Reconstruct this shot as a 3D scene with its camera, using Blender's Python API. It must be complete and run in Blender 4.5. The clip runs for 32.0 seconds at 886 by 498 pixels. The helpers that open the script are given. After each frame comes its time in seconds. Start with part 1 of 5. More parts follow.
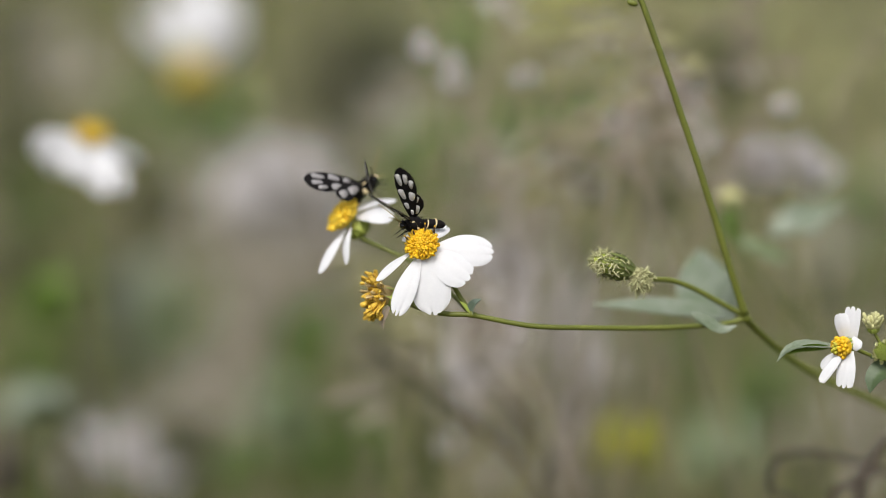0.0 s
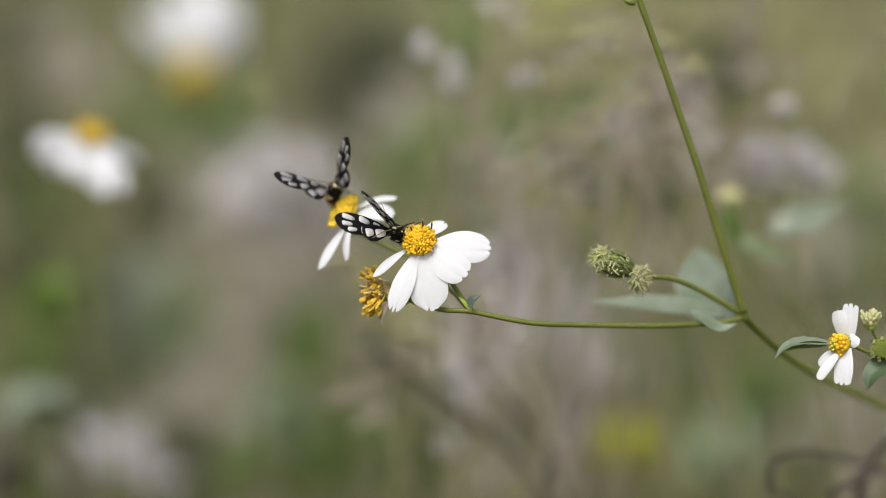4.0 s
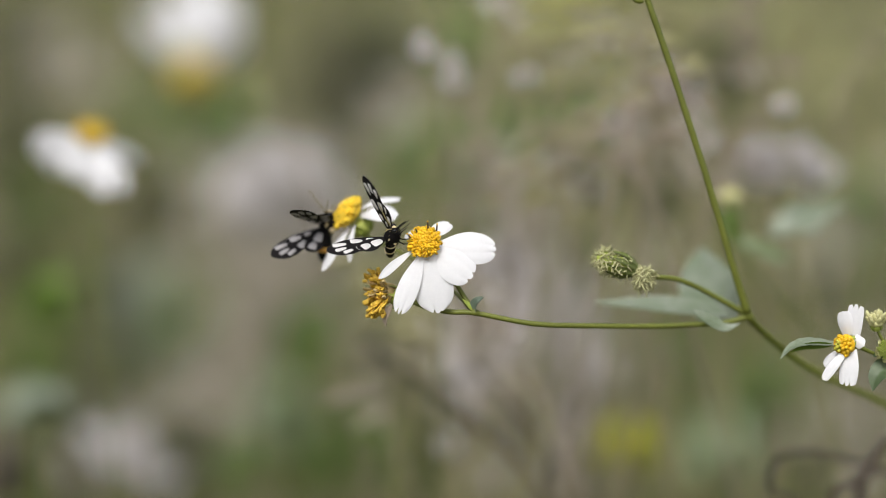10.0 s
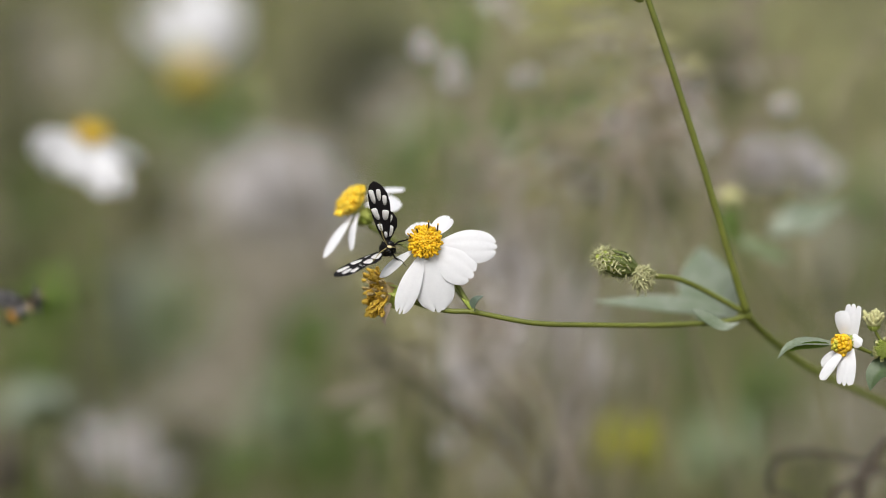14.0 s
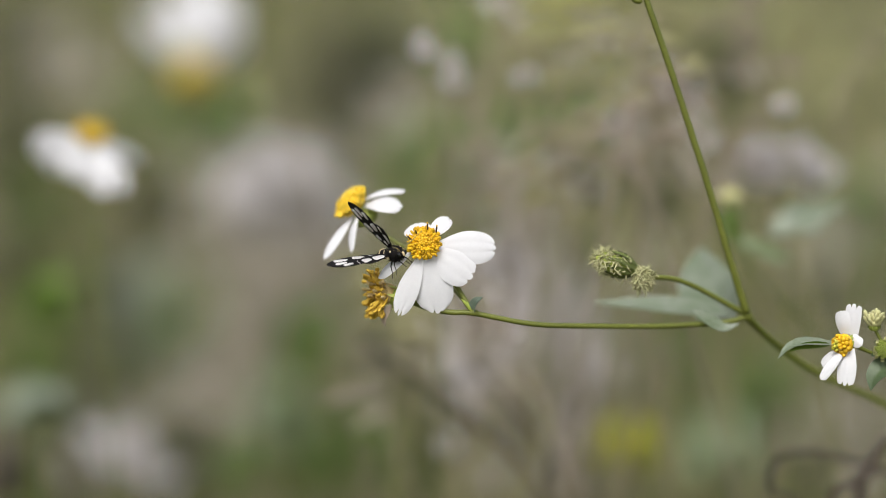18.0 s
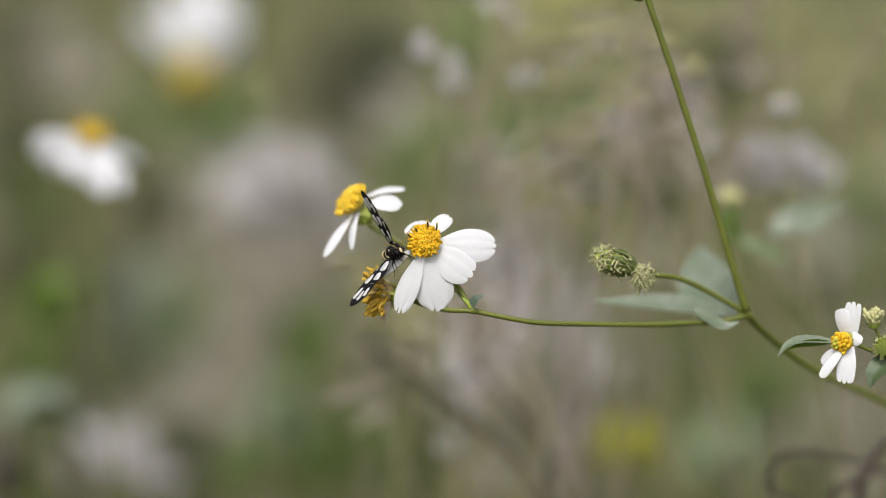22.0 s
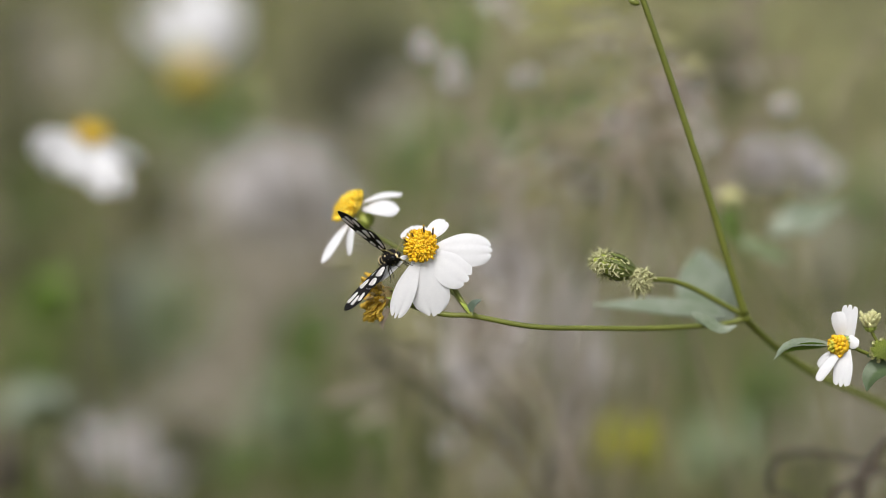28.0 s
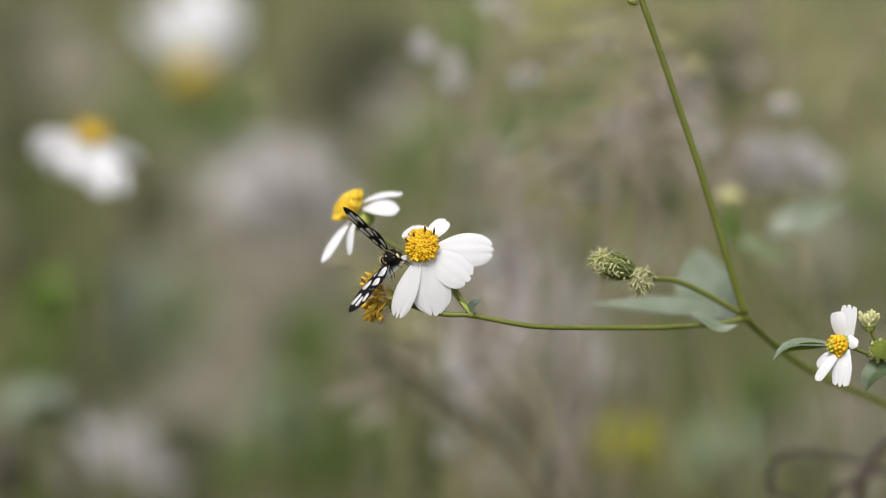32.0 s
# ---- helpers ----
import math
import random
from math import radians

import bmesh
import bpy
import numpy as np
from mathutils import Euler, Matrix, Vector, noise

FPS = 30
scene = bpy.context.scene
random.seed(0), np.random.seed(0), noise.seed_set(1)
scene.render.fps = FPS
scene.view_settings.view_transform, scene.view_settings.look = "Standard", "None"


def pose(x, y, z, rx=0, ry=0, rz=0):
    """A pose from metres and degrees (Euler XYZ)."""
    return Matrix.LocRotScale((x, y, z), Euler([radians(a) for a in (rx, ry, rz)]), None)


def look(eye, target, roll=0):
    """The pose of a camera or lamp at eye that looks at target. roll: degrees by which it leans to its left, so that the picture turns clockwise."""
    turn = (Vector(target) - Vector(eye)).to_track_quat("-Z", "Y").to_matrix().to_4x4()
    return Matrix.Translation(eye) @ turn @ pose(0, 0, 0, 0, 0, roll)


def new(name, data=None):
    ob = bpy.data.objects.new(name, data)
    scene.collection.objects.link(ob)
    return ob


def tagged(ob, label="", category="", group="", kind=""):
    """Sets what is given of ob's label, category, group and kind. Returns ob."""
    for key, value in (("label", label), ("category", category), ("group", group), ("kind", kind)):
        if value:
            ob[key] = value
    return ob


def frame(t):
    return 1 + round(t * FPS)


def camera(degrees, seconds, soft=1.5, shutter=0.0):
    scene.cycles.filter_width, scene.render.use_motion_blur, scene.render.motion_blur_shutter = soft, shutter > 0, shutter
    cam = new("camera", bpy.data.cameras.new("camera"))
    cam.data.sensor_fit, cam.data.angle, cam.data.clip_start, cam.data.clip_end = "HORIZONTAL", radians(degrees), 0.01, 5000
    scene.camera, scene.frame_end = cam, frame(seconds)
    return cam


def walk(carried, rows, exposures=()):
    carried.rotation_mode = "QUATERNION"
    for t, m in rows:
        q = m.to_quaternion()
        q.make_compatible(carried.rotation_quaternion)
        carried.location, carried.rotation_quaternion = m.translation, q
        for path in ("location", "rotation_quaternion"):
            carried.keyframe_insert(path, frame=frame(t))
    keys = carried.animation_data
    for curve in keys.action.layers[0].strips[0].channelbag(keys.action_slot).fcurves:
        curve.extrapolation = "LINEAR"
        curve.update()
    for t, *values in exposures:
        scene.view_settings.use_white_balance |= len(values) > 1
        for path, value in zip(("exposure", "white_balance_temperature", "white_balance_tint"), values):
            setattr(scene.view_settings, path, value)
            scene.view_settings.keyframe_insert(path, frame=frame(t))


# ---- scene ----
# ---------------------------------------------------------------- camera
D = 0.6                                  # metres from the lens to the flower in focus
TILT = radians(8)                        # the camera looks down on the meadow
AHEAD = Vector((0, math.cos(TILT), -math.sin(TILT)))
RISE = Vector((0, math.sin(TILT), math.cos(TILT)))
SIDE = Vector((1, 0, 0))
FOCUS = Vector((0, 0, 0.75))             # middle of the plane of focus, three quarters of a metre over the ground
EYE = FOCUS - D * AHEAD
K = D * math.tan(radians(10)) / 784      # one step of the plan, 0.135 mm
HALF = 0.48 * K                          # one step away from the lens

cam = camera(20, 32.0, soft=0.5, shutter=0.2)
cam.data.dof.use_dof = True
cam.data.dof.focus_distance = D
cam.data.dof.aperture_fstop = 3.1
cam.data.dof.aperture_blades = 0
walk(cam, [(0.0, look(EYE, FOCUS)), (32.0, look(EYE, FOCUS))],
     exposures=[(0.0, 0.45, 6500, 10), (32.0, 0.45, 6500, 10)])

# ---------------------------------------------------------------- light: an overcast day
world = bpy.data.worlds.new("overcast_sky")
scene.world = world
world.use_nodes = True
wn = world.node_tree.nodes
sky = wn.new("ShaderNodeTexSky")
sky.sky_type = "NISHITA"
sky.sun_disc = False
sky.sun_elevation, sky.sun_rotation = radians(53), radians(193)
sky.air_density, sky.dust_density, sky.ozone_density = 1.0, 4.0, 1.0
soften = wn.new("ShaderNodeHueSaturation")
soften.inputs["Saturation"].default_value = 0.35
world.node_tree.links.new(sky.outputs[0], soften.inputs["Color"])
world.node_tree.links.new(soften.outputs[0], wn["Background"].inputs[0])
wn["Background"].inputs[1].default_value = 0.13
sun = new("sun", bpy.data.lights.new("sun", "SUN"))
sun.data.energy, sun.data.angle, sun.data.color = 1.5, radians(30), (1.0, 0.97, 0.92)
sun.matrix_world = look((-0.6, -2.6, 3.6), (0, 0, 0))

# ---------------------------------------------------------------- materials
def material(name, base, other=None, rough=0.6, grain=900.0, blotch=90.0, bump=0.25, through_light=0.0,
             island=0.0, each=0.0, metal=0.0, gloss=0.4, tint=None, depth=0.0002):
    """A surface with grain and blotches; island or each varies the brightness from piece to piece."""
    m = bpy.data.materials.new(name)
    m.use_nodes = True
    n, link = m.node_tree.nodes, m.node_tree.links.new
    b = n["Principled BSDF"]
    b.inputs["Roughness"].default_value = rough
    b.inputs["Metallic"].default_value = metal
    b.inputs["Specular IOR Level"].default_value = gloss
    co = n.new("ShaderNodeTexCoord")
    fine, broad = n.new("ShaderNodeTexNoise"), n.new("ShaderNodeTexNoise")
    fine.inputs["Scale"].default_value, fine.inputs["Detail"].default_value = grain, 5.0
    broad.inputs["Scale"].default_value, broad.inputs["Detail"].default_value = blotch, 3.0
    for tex in (fine, broad):
        link(co.outputs["Object"], tex.inputs["Vector"])
    blend = n.new("ShaderNodeMix")
    blend.data_type = "RGBA"
    second = other or tuple(c * 0.7 for c in base)
    blend.inputs[6].default_value, blend.inputs[7].default_value = (*base, 1), (*second, 1)
    ramp = n.new("ShaderNodeMapRange")
    ramp.inputs[1].default_value, ramp.inputs[2].default_value = 0.35, 0.68
    both = n.new("ShaderNodeMath")
    both.operation = "MULTIPLY_ADD"
    link(fine.outputs[0], both.inputs[0])
    both.inputs[1].default_value = 0.4
    part_of = n.new("ShaderNodeMath")
    part_of.operation = "MULTIPLY"
    part_of.inputs[1].default_value = 0.6
    link(broad.outputs[0], part_of.inputs[0])
    link(part_of.outputs[0], both.inputs[2])
    link(both.outputs[0], ramp.inputs[0])
    link(ramp.outputs[0], blend.inputs[0])
    colour = blend.outputs[2]
    if island or each:
        source = n.new("ShaderNodeNewGeometry").outputs["Random Per Island"] if island else n.new("ShaderNodeObjectInfo").outputs["Random"]
        vary = n.new("ShaderNodeHueSaturation")
        span = n.new("ShaderNodeMapRange")
        amount = island or each
        span.inputs[3].default_value, span.inputs[4].default_value = 1 - amount, 1 + amount
        link(source, span.inputs[0])
        link(span.outputs[0], vary.inputs["Value"])
        if tint:
            pick = n.new("ShaderNodeMix")
            pick.data_type = "RGBA"
            pick.inputs[7].default_value = (*tint, 1)
            wrap = n.new("ShaderNodeMath")
            wrap.operation = "FRACT"
            times = n.new("ShaderNodeMath")
            times.operation = "MULTIPLY"
            times.inputs[1].default_value = 7.31
            link(source, times.inputs[0])
            link(times.outputs[0], wrap.inputs[0])
            link(wrap.outputs[0], pick.inputs[0])
            link(colour, pick.inputs[6])
            colour = pick.outputs[2]
        link(colour, vary.inputs["Color"])
        colour = vary.outputs[0]
    link(colour, b.inputs["Base Color"])
    if bump:
        bp = n.new("ShaderNodeBump")
        bp.inputs["Strength"].default_value, bp.inputs["Distance"].default_value = bump, depth
        link(fine.outputs[0], bp.inputs["Height"])
        link(bp.outputs[0], b.inputs["Normal"])
    if through_light:
        out = n["Material Output"]
        thin, mix = n.new("ShaderNodeBsdfTranslucent"), n.new("ShaderNodeMixShader")
        link(colour, thin.inputs["Color"])
        mix.inputs[0].default_value = through_light
        link(b.outputs[0], mix.inputs[1])
        link(thin.outputs[0], mix.inputs[2])
        link(mix.outputs[0], out.inputs["Surface"])
    return m


M = {
    "petal": material("petal_white", (0.80, 0.80, 0.815), (0.755, 0.755, 0.775), 0.55, 1500, 250, 0.12, 0.28, gloss=0.25),
    "floret": material("floret_yellow", (0.80, 0.51, 0.015), (0.68, 0.38, 0.010), 0.5, 2500, 500, 0.2, 0.12, island=0.22),
    "floret_old": material("floret_withered", (0.74, 0.49, 0.05), (0.52, 0.32, 0.05), 0.65, 2500, 400, 0.3, 0.1, island=0.3),
    "fibre": material("floret_fibre_pale", (0.62, 0.48, 0.24), (0.42, 0.28, 0.10), 0.7, 2500, 400, 0.3, 0.1, island=0.25),
    "floret_far": material("floret_pale_yellow", (0.68, 0.47, 0.045), (0.58, 0.38, 0.03), 0.6, 900, 200, 0.2, 0.1, island=0.2),
    "floret_young": material("floret_yellow_green", (0.60, 0.54, 0.06), (0.46, 0.44, 0.04), 0.5, 2500, 500, 0.2, 0.12, island=0.2),
    "floret_lemon": material("floret_lemon_yellow", (0.84, 0.60, 0.045), (0.70, 0.46, 0.025), 0.5, 2500, 500, 0.2, 0.12, island=0.28),
    "anther": material("anther_dark_brown", (0.03, 0.016, 0.008), (0.06, 0.03, 0.01), 0.5, 2500, 500, 0.2),
    "stem": material("stem_green", (0.140, 0.158, 0.024), (0.094, 0.110, 0.017), 0.5, 1200, 60, 0.3, gloss=0.35),
    "stem_far": material("stem_olive", (0.115, 0.145, 0.03), (0.09, 0.11, 0.03), 0.6, 900, 40, 0.2),
    "bract": material("bract_green", (0.35, 0.41, 0.075), (0.23, 0.29, 0.05), 0.5, 1500, 200, 0.3, 0.12, each=0.15),
    "leaf": material("leaf_grey_green", (0.255, 0.285, 0.225), (0.12, 0.165, 0.085), 0.36, 1300, 120, 0.35, 0.2, gloss=0.6),
    "leaf_fresh": material("leaf_fresh_green", (0.125, 0.205, 0.038), (0.09, 0.15, 0.028), 0.5, 900, 60, 0.3, 0.25, each=0.2),
    "leaf_deep": material("leaf_deep_green", (0.085, 0.125, 0.055), (0.055, 0.085, 0.036), 0.45, 1300, 120, 0.3, 0.15, gloss=0.4),
    "leaf_dark": material("leaf_dark_green", (0.078, 0.082, 0.030), (0.050, 0.056, 0.022), 0.55, 900, 60, 0.3, 0.2, each=0.25),
    "bark": material("twig_dark_brown", (0.085, 0.068, 0.052), (0.050, 0.040, 0.030), 0.85, 700, 40, 0.4),
    "stalk_olive": material("dry_stalk_olive", (0.29, 0.275, 0.135), (0.21, 0.20, 0.09), 0.8, 700, 40, 0.3),
    "bud_cream": material("bud_cream", (0.56, 0.54, 0.28), (0.44, 0.43, 0.20), 0.6, 1500, 200, 0.3, 0.1, island=0.2),
    "leaf_grey": material("leaf_blue_grey", (0.17, 0.21, 0.17), (0.10, 0.14, 0.10), 0.4, 1300, 120, 0.3, 0.15, gloss=0.5),
    "bract_pale": material("bract_pale_green", (0.56, 0.61, 0.15), (0.40, 0.46, 0.10), 0.5, 1500, 200, 0.3, 0.15, each=0.12),
    "leaf_pale": material("leaf_pale_green", (0.29, 0.36, 0.21), (0.20, 0.28, 0.13), 0.4, 900, 60, 0.3, 0.25, gloss=0.6),
    "leaf_vivid": material("leaf_vivid_green", (0.14, 0.24, 0.018), (0.10, 0.17, 0.014), 0.5, 900, 60, 0.3, 0.3, each=0.2),
    "plume": material("seed_plume_white", (0.78, 0.75, 0.74), (0.64, 0.61, 0.60), 0.85, 700, 60, 0.3, 0.25, island=0.2),
    "seed": material("seed_pale_green", (0.50, 0.48, 0.27), (0.29, 0.30, 0.13), 0.6, 2500, 300, 0.3, 0.12, island=0.3),
    "black": material("scales_black", (0.005, 0.0045, 0.005), (0.011, 0.009, 0.009), 0.75, 3500, 500, 0.5, gloss=0.12),
    "window": material("wing_window_pale", (0.86, 0.84, 0.83), (0.78, 0.75, 0.74), 0.35, 2500, 400, 0.2, 0.3, gloss=0.4),
    "window_grey": material("wing_window_grey", (0.43, 0.41, 0.41), (0.34, 0.325, 0.33), 0.35, 2500, 400, 0.2, 0.3, gloss=0.4),
    "cream": material("scales_cream", (0.78, 0.66, 0.42), (0.66, 0.50, 0.25), 0.6, 3500, 500, 0.4),
    "orange": material("scales_orange", (0.78, 0.44, 0.10), (0.66, 0.32, 0.05), 0.6, 3500, 500, 0.4),
    "buff": material("antenna_buff", (0.36, 0.31, 0.13), (0.25, 0.20, 0.07), 0.6, 3000, 500, 0.2),
    "fur_grey": material("fur_grey", (0.10, 0.095, 0.09), (0.06, 0.055, 0.05), 0.8, 3000, 500, 0.4),
    "eye": material("eye_black", (0.006, 0.006, 0.007), None, 0.2, 4000, 800, 0.1, gloss=0.6),
    "ground": material("dry_litter_ground", (0.155, 0.145, 0.07), (0.105, 0.112, 0.042), 0.95, 60, 2.2, 1.0, gloss=0.1, depth=0.02),
    "grass": material("meadow_grass", (0.204, 0.228, 0.055), (0.128, 0.158, 0.033), 0.7, 60, 3.0, 0.0, 0.25, island=0.45, tint=(0.225, 0.205, 0.110)),
    "fluff": material("seed_fluff_grey", (0.63, 0.585, 0.50), (0.47, 0.43, 0.37), 0.85, 700, 60, 0.3, 0.25, island=0.25),
    "straw": material("straw_pale", (0.42, 0.37, 0.29), (0.30, 0.26, 0.19), 0.75, 500, 30, 0.2, 0.15, island=0.3),
    "dry": material("dry_stem_brown", (0.31, 0.26, 0.20), (0.21, 0.17, 0.125), 0.8, 700, 40, 0.4),
    "yellow_leaf": material("leaf_turning_yellow", (0.60, 0.58, 0.015), (0.46, 0.48, 0.015), 0.5, 700, 60, 0.3, 0.45),
    "shrub": material("shrub_leaves", (0.15, 0.16, 0.06), (0.09, 0.11, 0.04), 0.7, 30, 1.0, 0.0, 0.2, island=0.4, tint=(0.16, 0.13, 0.075)),
}


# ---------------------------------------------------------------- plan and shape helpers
def at(x, y, w=0.0):
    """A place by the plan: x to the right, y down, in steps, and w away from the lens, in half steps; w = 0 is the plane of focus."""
    return EYE + (D + w * HALF) * (AHEAD + SIDE * ((x - 784) * K / D) - RISE * ((y - 441) * K / D))


def spot(x, y, far):
    """A place by the plan at a distance from the lens in metres, for the meadow."""
    return EYE + far * (AHEAD + SIDE * ((x - 784) * K / D) - RISE * ((y - 441) * K / D))


def way(x, y, w):
    """A direction by the plan, of length 1."""
    return (SIDE * x - RISE * y + AHEAD * w).normalized()


class Shape:
    """Vertices and faces of one mesh."""
    def __init__(self):
        self.v, self.f = [], []

    def grid(self, rows, closed=False):
        """A sheet through rows of points; closed joins the last column to the first."""
        n, base = len(rows[0]), len(self.v)
        for r in rows:
            self.v.extend(r)
        for i in range(len(rows) - 1):
            for j in range(n if closed else n - 1):
                a, b = base + i * n + j, base + i * n + (j + 1) % n
                self.f.append((a, b, b + n, a + n))
        return base

    def tube(self, points, radii, sides=8, caps=True):
        pts = smooth(points) if len(points) > 2 else [Vector(p) for p in points]
        m = len(pts)
        rows, ref = [], None
        for i, p in enumerate(pts):
            d = (pts[min(i + 1, m - 1)] - pts[max(i - 1, 0)]).normalized()
            ref = (ref - d * ref.dot(d)).normalized() if ref else d.orthogonal().normalized()
            o = d.cross(ref)
            k = i / (m - 1) * (len(radii) - 1)
            lo = min(int(k), len(radii) - 2)
            r = radii[lo] + (radii[lo + 1] - radii[lo]) * (k - lo)
            rows.append([p + (ref * math.cos(a) + o * math.sin(a)) * r for a in (2 * math.pi * j / sides for j in range(sides))])
        base = self.grid(rows, True)
        if caps:
            self.f.append(tuple(range(base + sides - 1, base - 1, -1)))
            last = base + (m - 1) * sides
            self.f.append(tuple(range(last, last + sides)))
        return self

    def blob(self, c, axis, length, radius, sides=8, rings=6, power=1.0, rough=0.0):
        """A rounded body along axis, from c - axis*length/2 to c + axis*length/2."""
        a = Vector(axis).normalized()
        u = a.orthogonal().normalized()
        o = a.cross(u)
        rows = []
        for i in range(rings + 1):
            s = math.pi * i / rings
            r = radius * max(math.sin(s), 0.02) ** power
            rows.append([c - a * (length / 2 * math.cos(s)) + (u * math.cos(q) + o * math.sin(q)) * r * (1 + rough * (random.random() - 0.5))
                         for q in (2 * math.pi * j / sides for j in range(sides))])
        base = self.grid(rows, True)
        self.f.append(tuple(range(base + sides - 1, base - 1, -1)))
        self.f.append(tuple(range(base + rings * sides, base + (rings + 1) * sides)))
        return self

    def slab(self, outline, z):
        """A flat plate in the XY plane from an outline of (x, y), 2*z thick, with a rounded rim."""
        n, base = len(outline), len(self.v)
        cx, cy = sum(p[0] for p in outline) / n, sum(p[1] for p in outline) / n
        for k, zz in ((0.97, z), (1.0, 0.0), (0.97, -z)):
            self.v.extend(Vector((cx + (x - cx) * k, cy + (y - cy) * k, zz)) for x, y in outline)
        for ring in range(2):
            for j in range(n):
                a, b = base + ring * n + j, base + ring * n + (j + 1) % n
                self.f.append((a, b, b + n, a + n))
        self.v.extend((Vector((cx, cy, z)), Vector((cx, cy, -z))))
        for j in range(n):
            self.f.append((base + (j + 1) % n, base + j, base + 3 * n))
            self.f.append((base + 2 * n + j, base + 2 * n + (j + 1) % n, base + 3 * n + 1))
        return self


def smooth(points, steps=6):
    """A smooth line through the points."""
    p = [Vector(q) for q in points]
    p = [p[0] * 2 - p[1]] + p + [p[-1] * 2 - p[-2]]
    out = []
    for i in range(1, len(p) - 2):
        for k in range(steps):
            t = k / steps
            a, b, c, d = p[i - 1], p[i], p[i + 1], p[i + 2]
            out.append(0.5 * (2 * b + (c - a) * t + (2 * a - 5 * b + 4 * c - d) * t * t + (3 * b - a - 3 * c + d) * t ** 3))
    out.append(p[-2])
    return out


def part(name, shape, mat, parent=None, label="", origin=None, flat=False):
    """Links a shape, given in world places, as one mesh under a thing or part; origin is its pivot."""
    o = Vector(origin) if origin is not None else (parent_place(parent) if parent else Vector())
    mesh = bpy.data.meshes.new(name)
    mesh.from_pydata([tuple(Vector(p) - o) for p in shape.v], [], shape.f)
    mesh.polygons.foreach_set("use_smooth", [not flat] * len(mesh.polygons))
    mesh.materials.append(M[mat])
    ob = new(name, mesh)
    if parent:
        ob.parent = parent
        ob.location = o - parent_place(parent)
    else:
        ob.location = o
    ob["place"] = tuple(o)
    if label:
        tagged(ob, label)
    return ob


def parent_place(ob):
    return Vector(ob["place"])


def thing(name, place, label, category, group=""):
    ob = new(name)
    ob.empty_display_size = 0.01
    ob.location = place
    ob["place"] = tuple(place)
    return tagged(ob, label, category, group)


def petal_shape(base, tip, width, face, bulge=0.06, cup=0.25, notch=0.07, rows=14, cols=22, curl=0.0, ridge=0.0025, taper=0.45, waist=0.25):
    """A thin petal, narrow at its base and toothed at its tip."""
    d = tip - base
    size = d.length
    n = (face - d * face.dot(d) / d.dot(d)).normalized()
    side = d.cross(n).normalized()
    own = random.Random(round(width * 1e7))
    one, two, deep, less = own.uniform(0.26, 0.44), own.uniform(0.22, 0.40), notch * own.uniform(0.8, 1.5), notch * own.uniform(0.4, 1.2)
    sheet = []
    for i in range(rows + 1):
        s = i / rows
        w = width / 2 * (waist + (1 - waist) * math.sin(min(s / 0.6, 1) * math.pi / 2) ** 1.1 if s < 0.6 else math.sqrt(1 - ((s - 0.6) / taper) ** 2))
        line = []
        for j in range(cols + 1):
            t = 2 * j / cols - 1
            reach = 1 - 0.07 * t * t - deep * math.exp(-((t - one) / 0.10) ** 2) - less * math.exp(-((t + two) / 0.10) ** 2)
            line.append(base + d * (s * (1 + (reach - 1) * s ** 4)) + side * (t * w)
                        + n * (size * bulge * math.sin(math.pi * s) - cup * t * t * w + ridge * size * math.cos(3 * math.pi * t) * math.sin(math.pi * min(1, s * 0.9))
                               - curl * size * s ** 3))
        sheet.append(line)
    shape = Shape()
    shape.grid(sheet)
    thick = 0.00009
    back = Shape()
    back.grid([[p - n * thick for p in reversed(line)] for line in sheet])
    off = len(shape.v)
    shape.v += back.v
    shape.f += [tuple(k + off for k in f) for f in back.f]
    return shape


def leaf_shape(points, width, face, fold=0.25, teeth=0.0, wave=0.0, cols=6, thick=0.00012):
    """A pointed leaf along a line, folded on its midrib."""
    line = smooth(points, 5)
    m = len(line)
    top = []
    for i, p in enumerate(line):
        s = i / (m - 1)
        d = (line[min(i + 1, m - 1)] - line[max(i - 1, 0)]).normalized()
        n = (face - d * face.dot(d)).normalized()
        side = d.cross(n)
        w = width / 2 * max(math.sin(math.pi * s ** 0.75), 0.03) ** 0.9
        if teeth:
            w *= 1 + teeth * ((i % 3) / 2 - 0.5)
        top.append([p + side * (t * w) + n * (fold * abs(t) * w + wave * w * math.sin(9 * s) * t) for t in (2 * j / cols - 1 for j in range(cols + 1))])
    shape = Shape()
    shape.grid(top)
    off = len(shape.v)
    under = Shape()
    n = face.normalized()
    under.grid([[p - n * thick for p in reversed(r)] for r in top])
    shape.v += under.v
    shape.f += [tuple(k + off for k in f) for f in under.f]
    return shape


def bud(shape, c, d, length, r, sides=6):
    """One floret: a little closed tube with a swollen tip."""
    u = d.orthogonal().normalized()
    o = d.cross(u)
    rows = []
    for s, k in ((0, 0.7), (0.45, 0.85), (0.72, 1.0), (0.92, 0.8), (1.0, 0.42)):
        rows.append([c + d * (length * s) + (u * math.cos(q) + o * math.sin(q)) * r * k for q in (2 * math.pi * j / sides for j in range(sides))])
    base = shape.grid(rows, True)
    shape.f.append(tuple(range(base + 4 * sides, base + 5 * sides)))


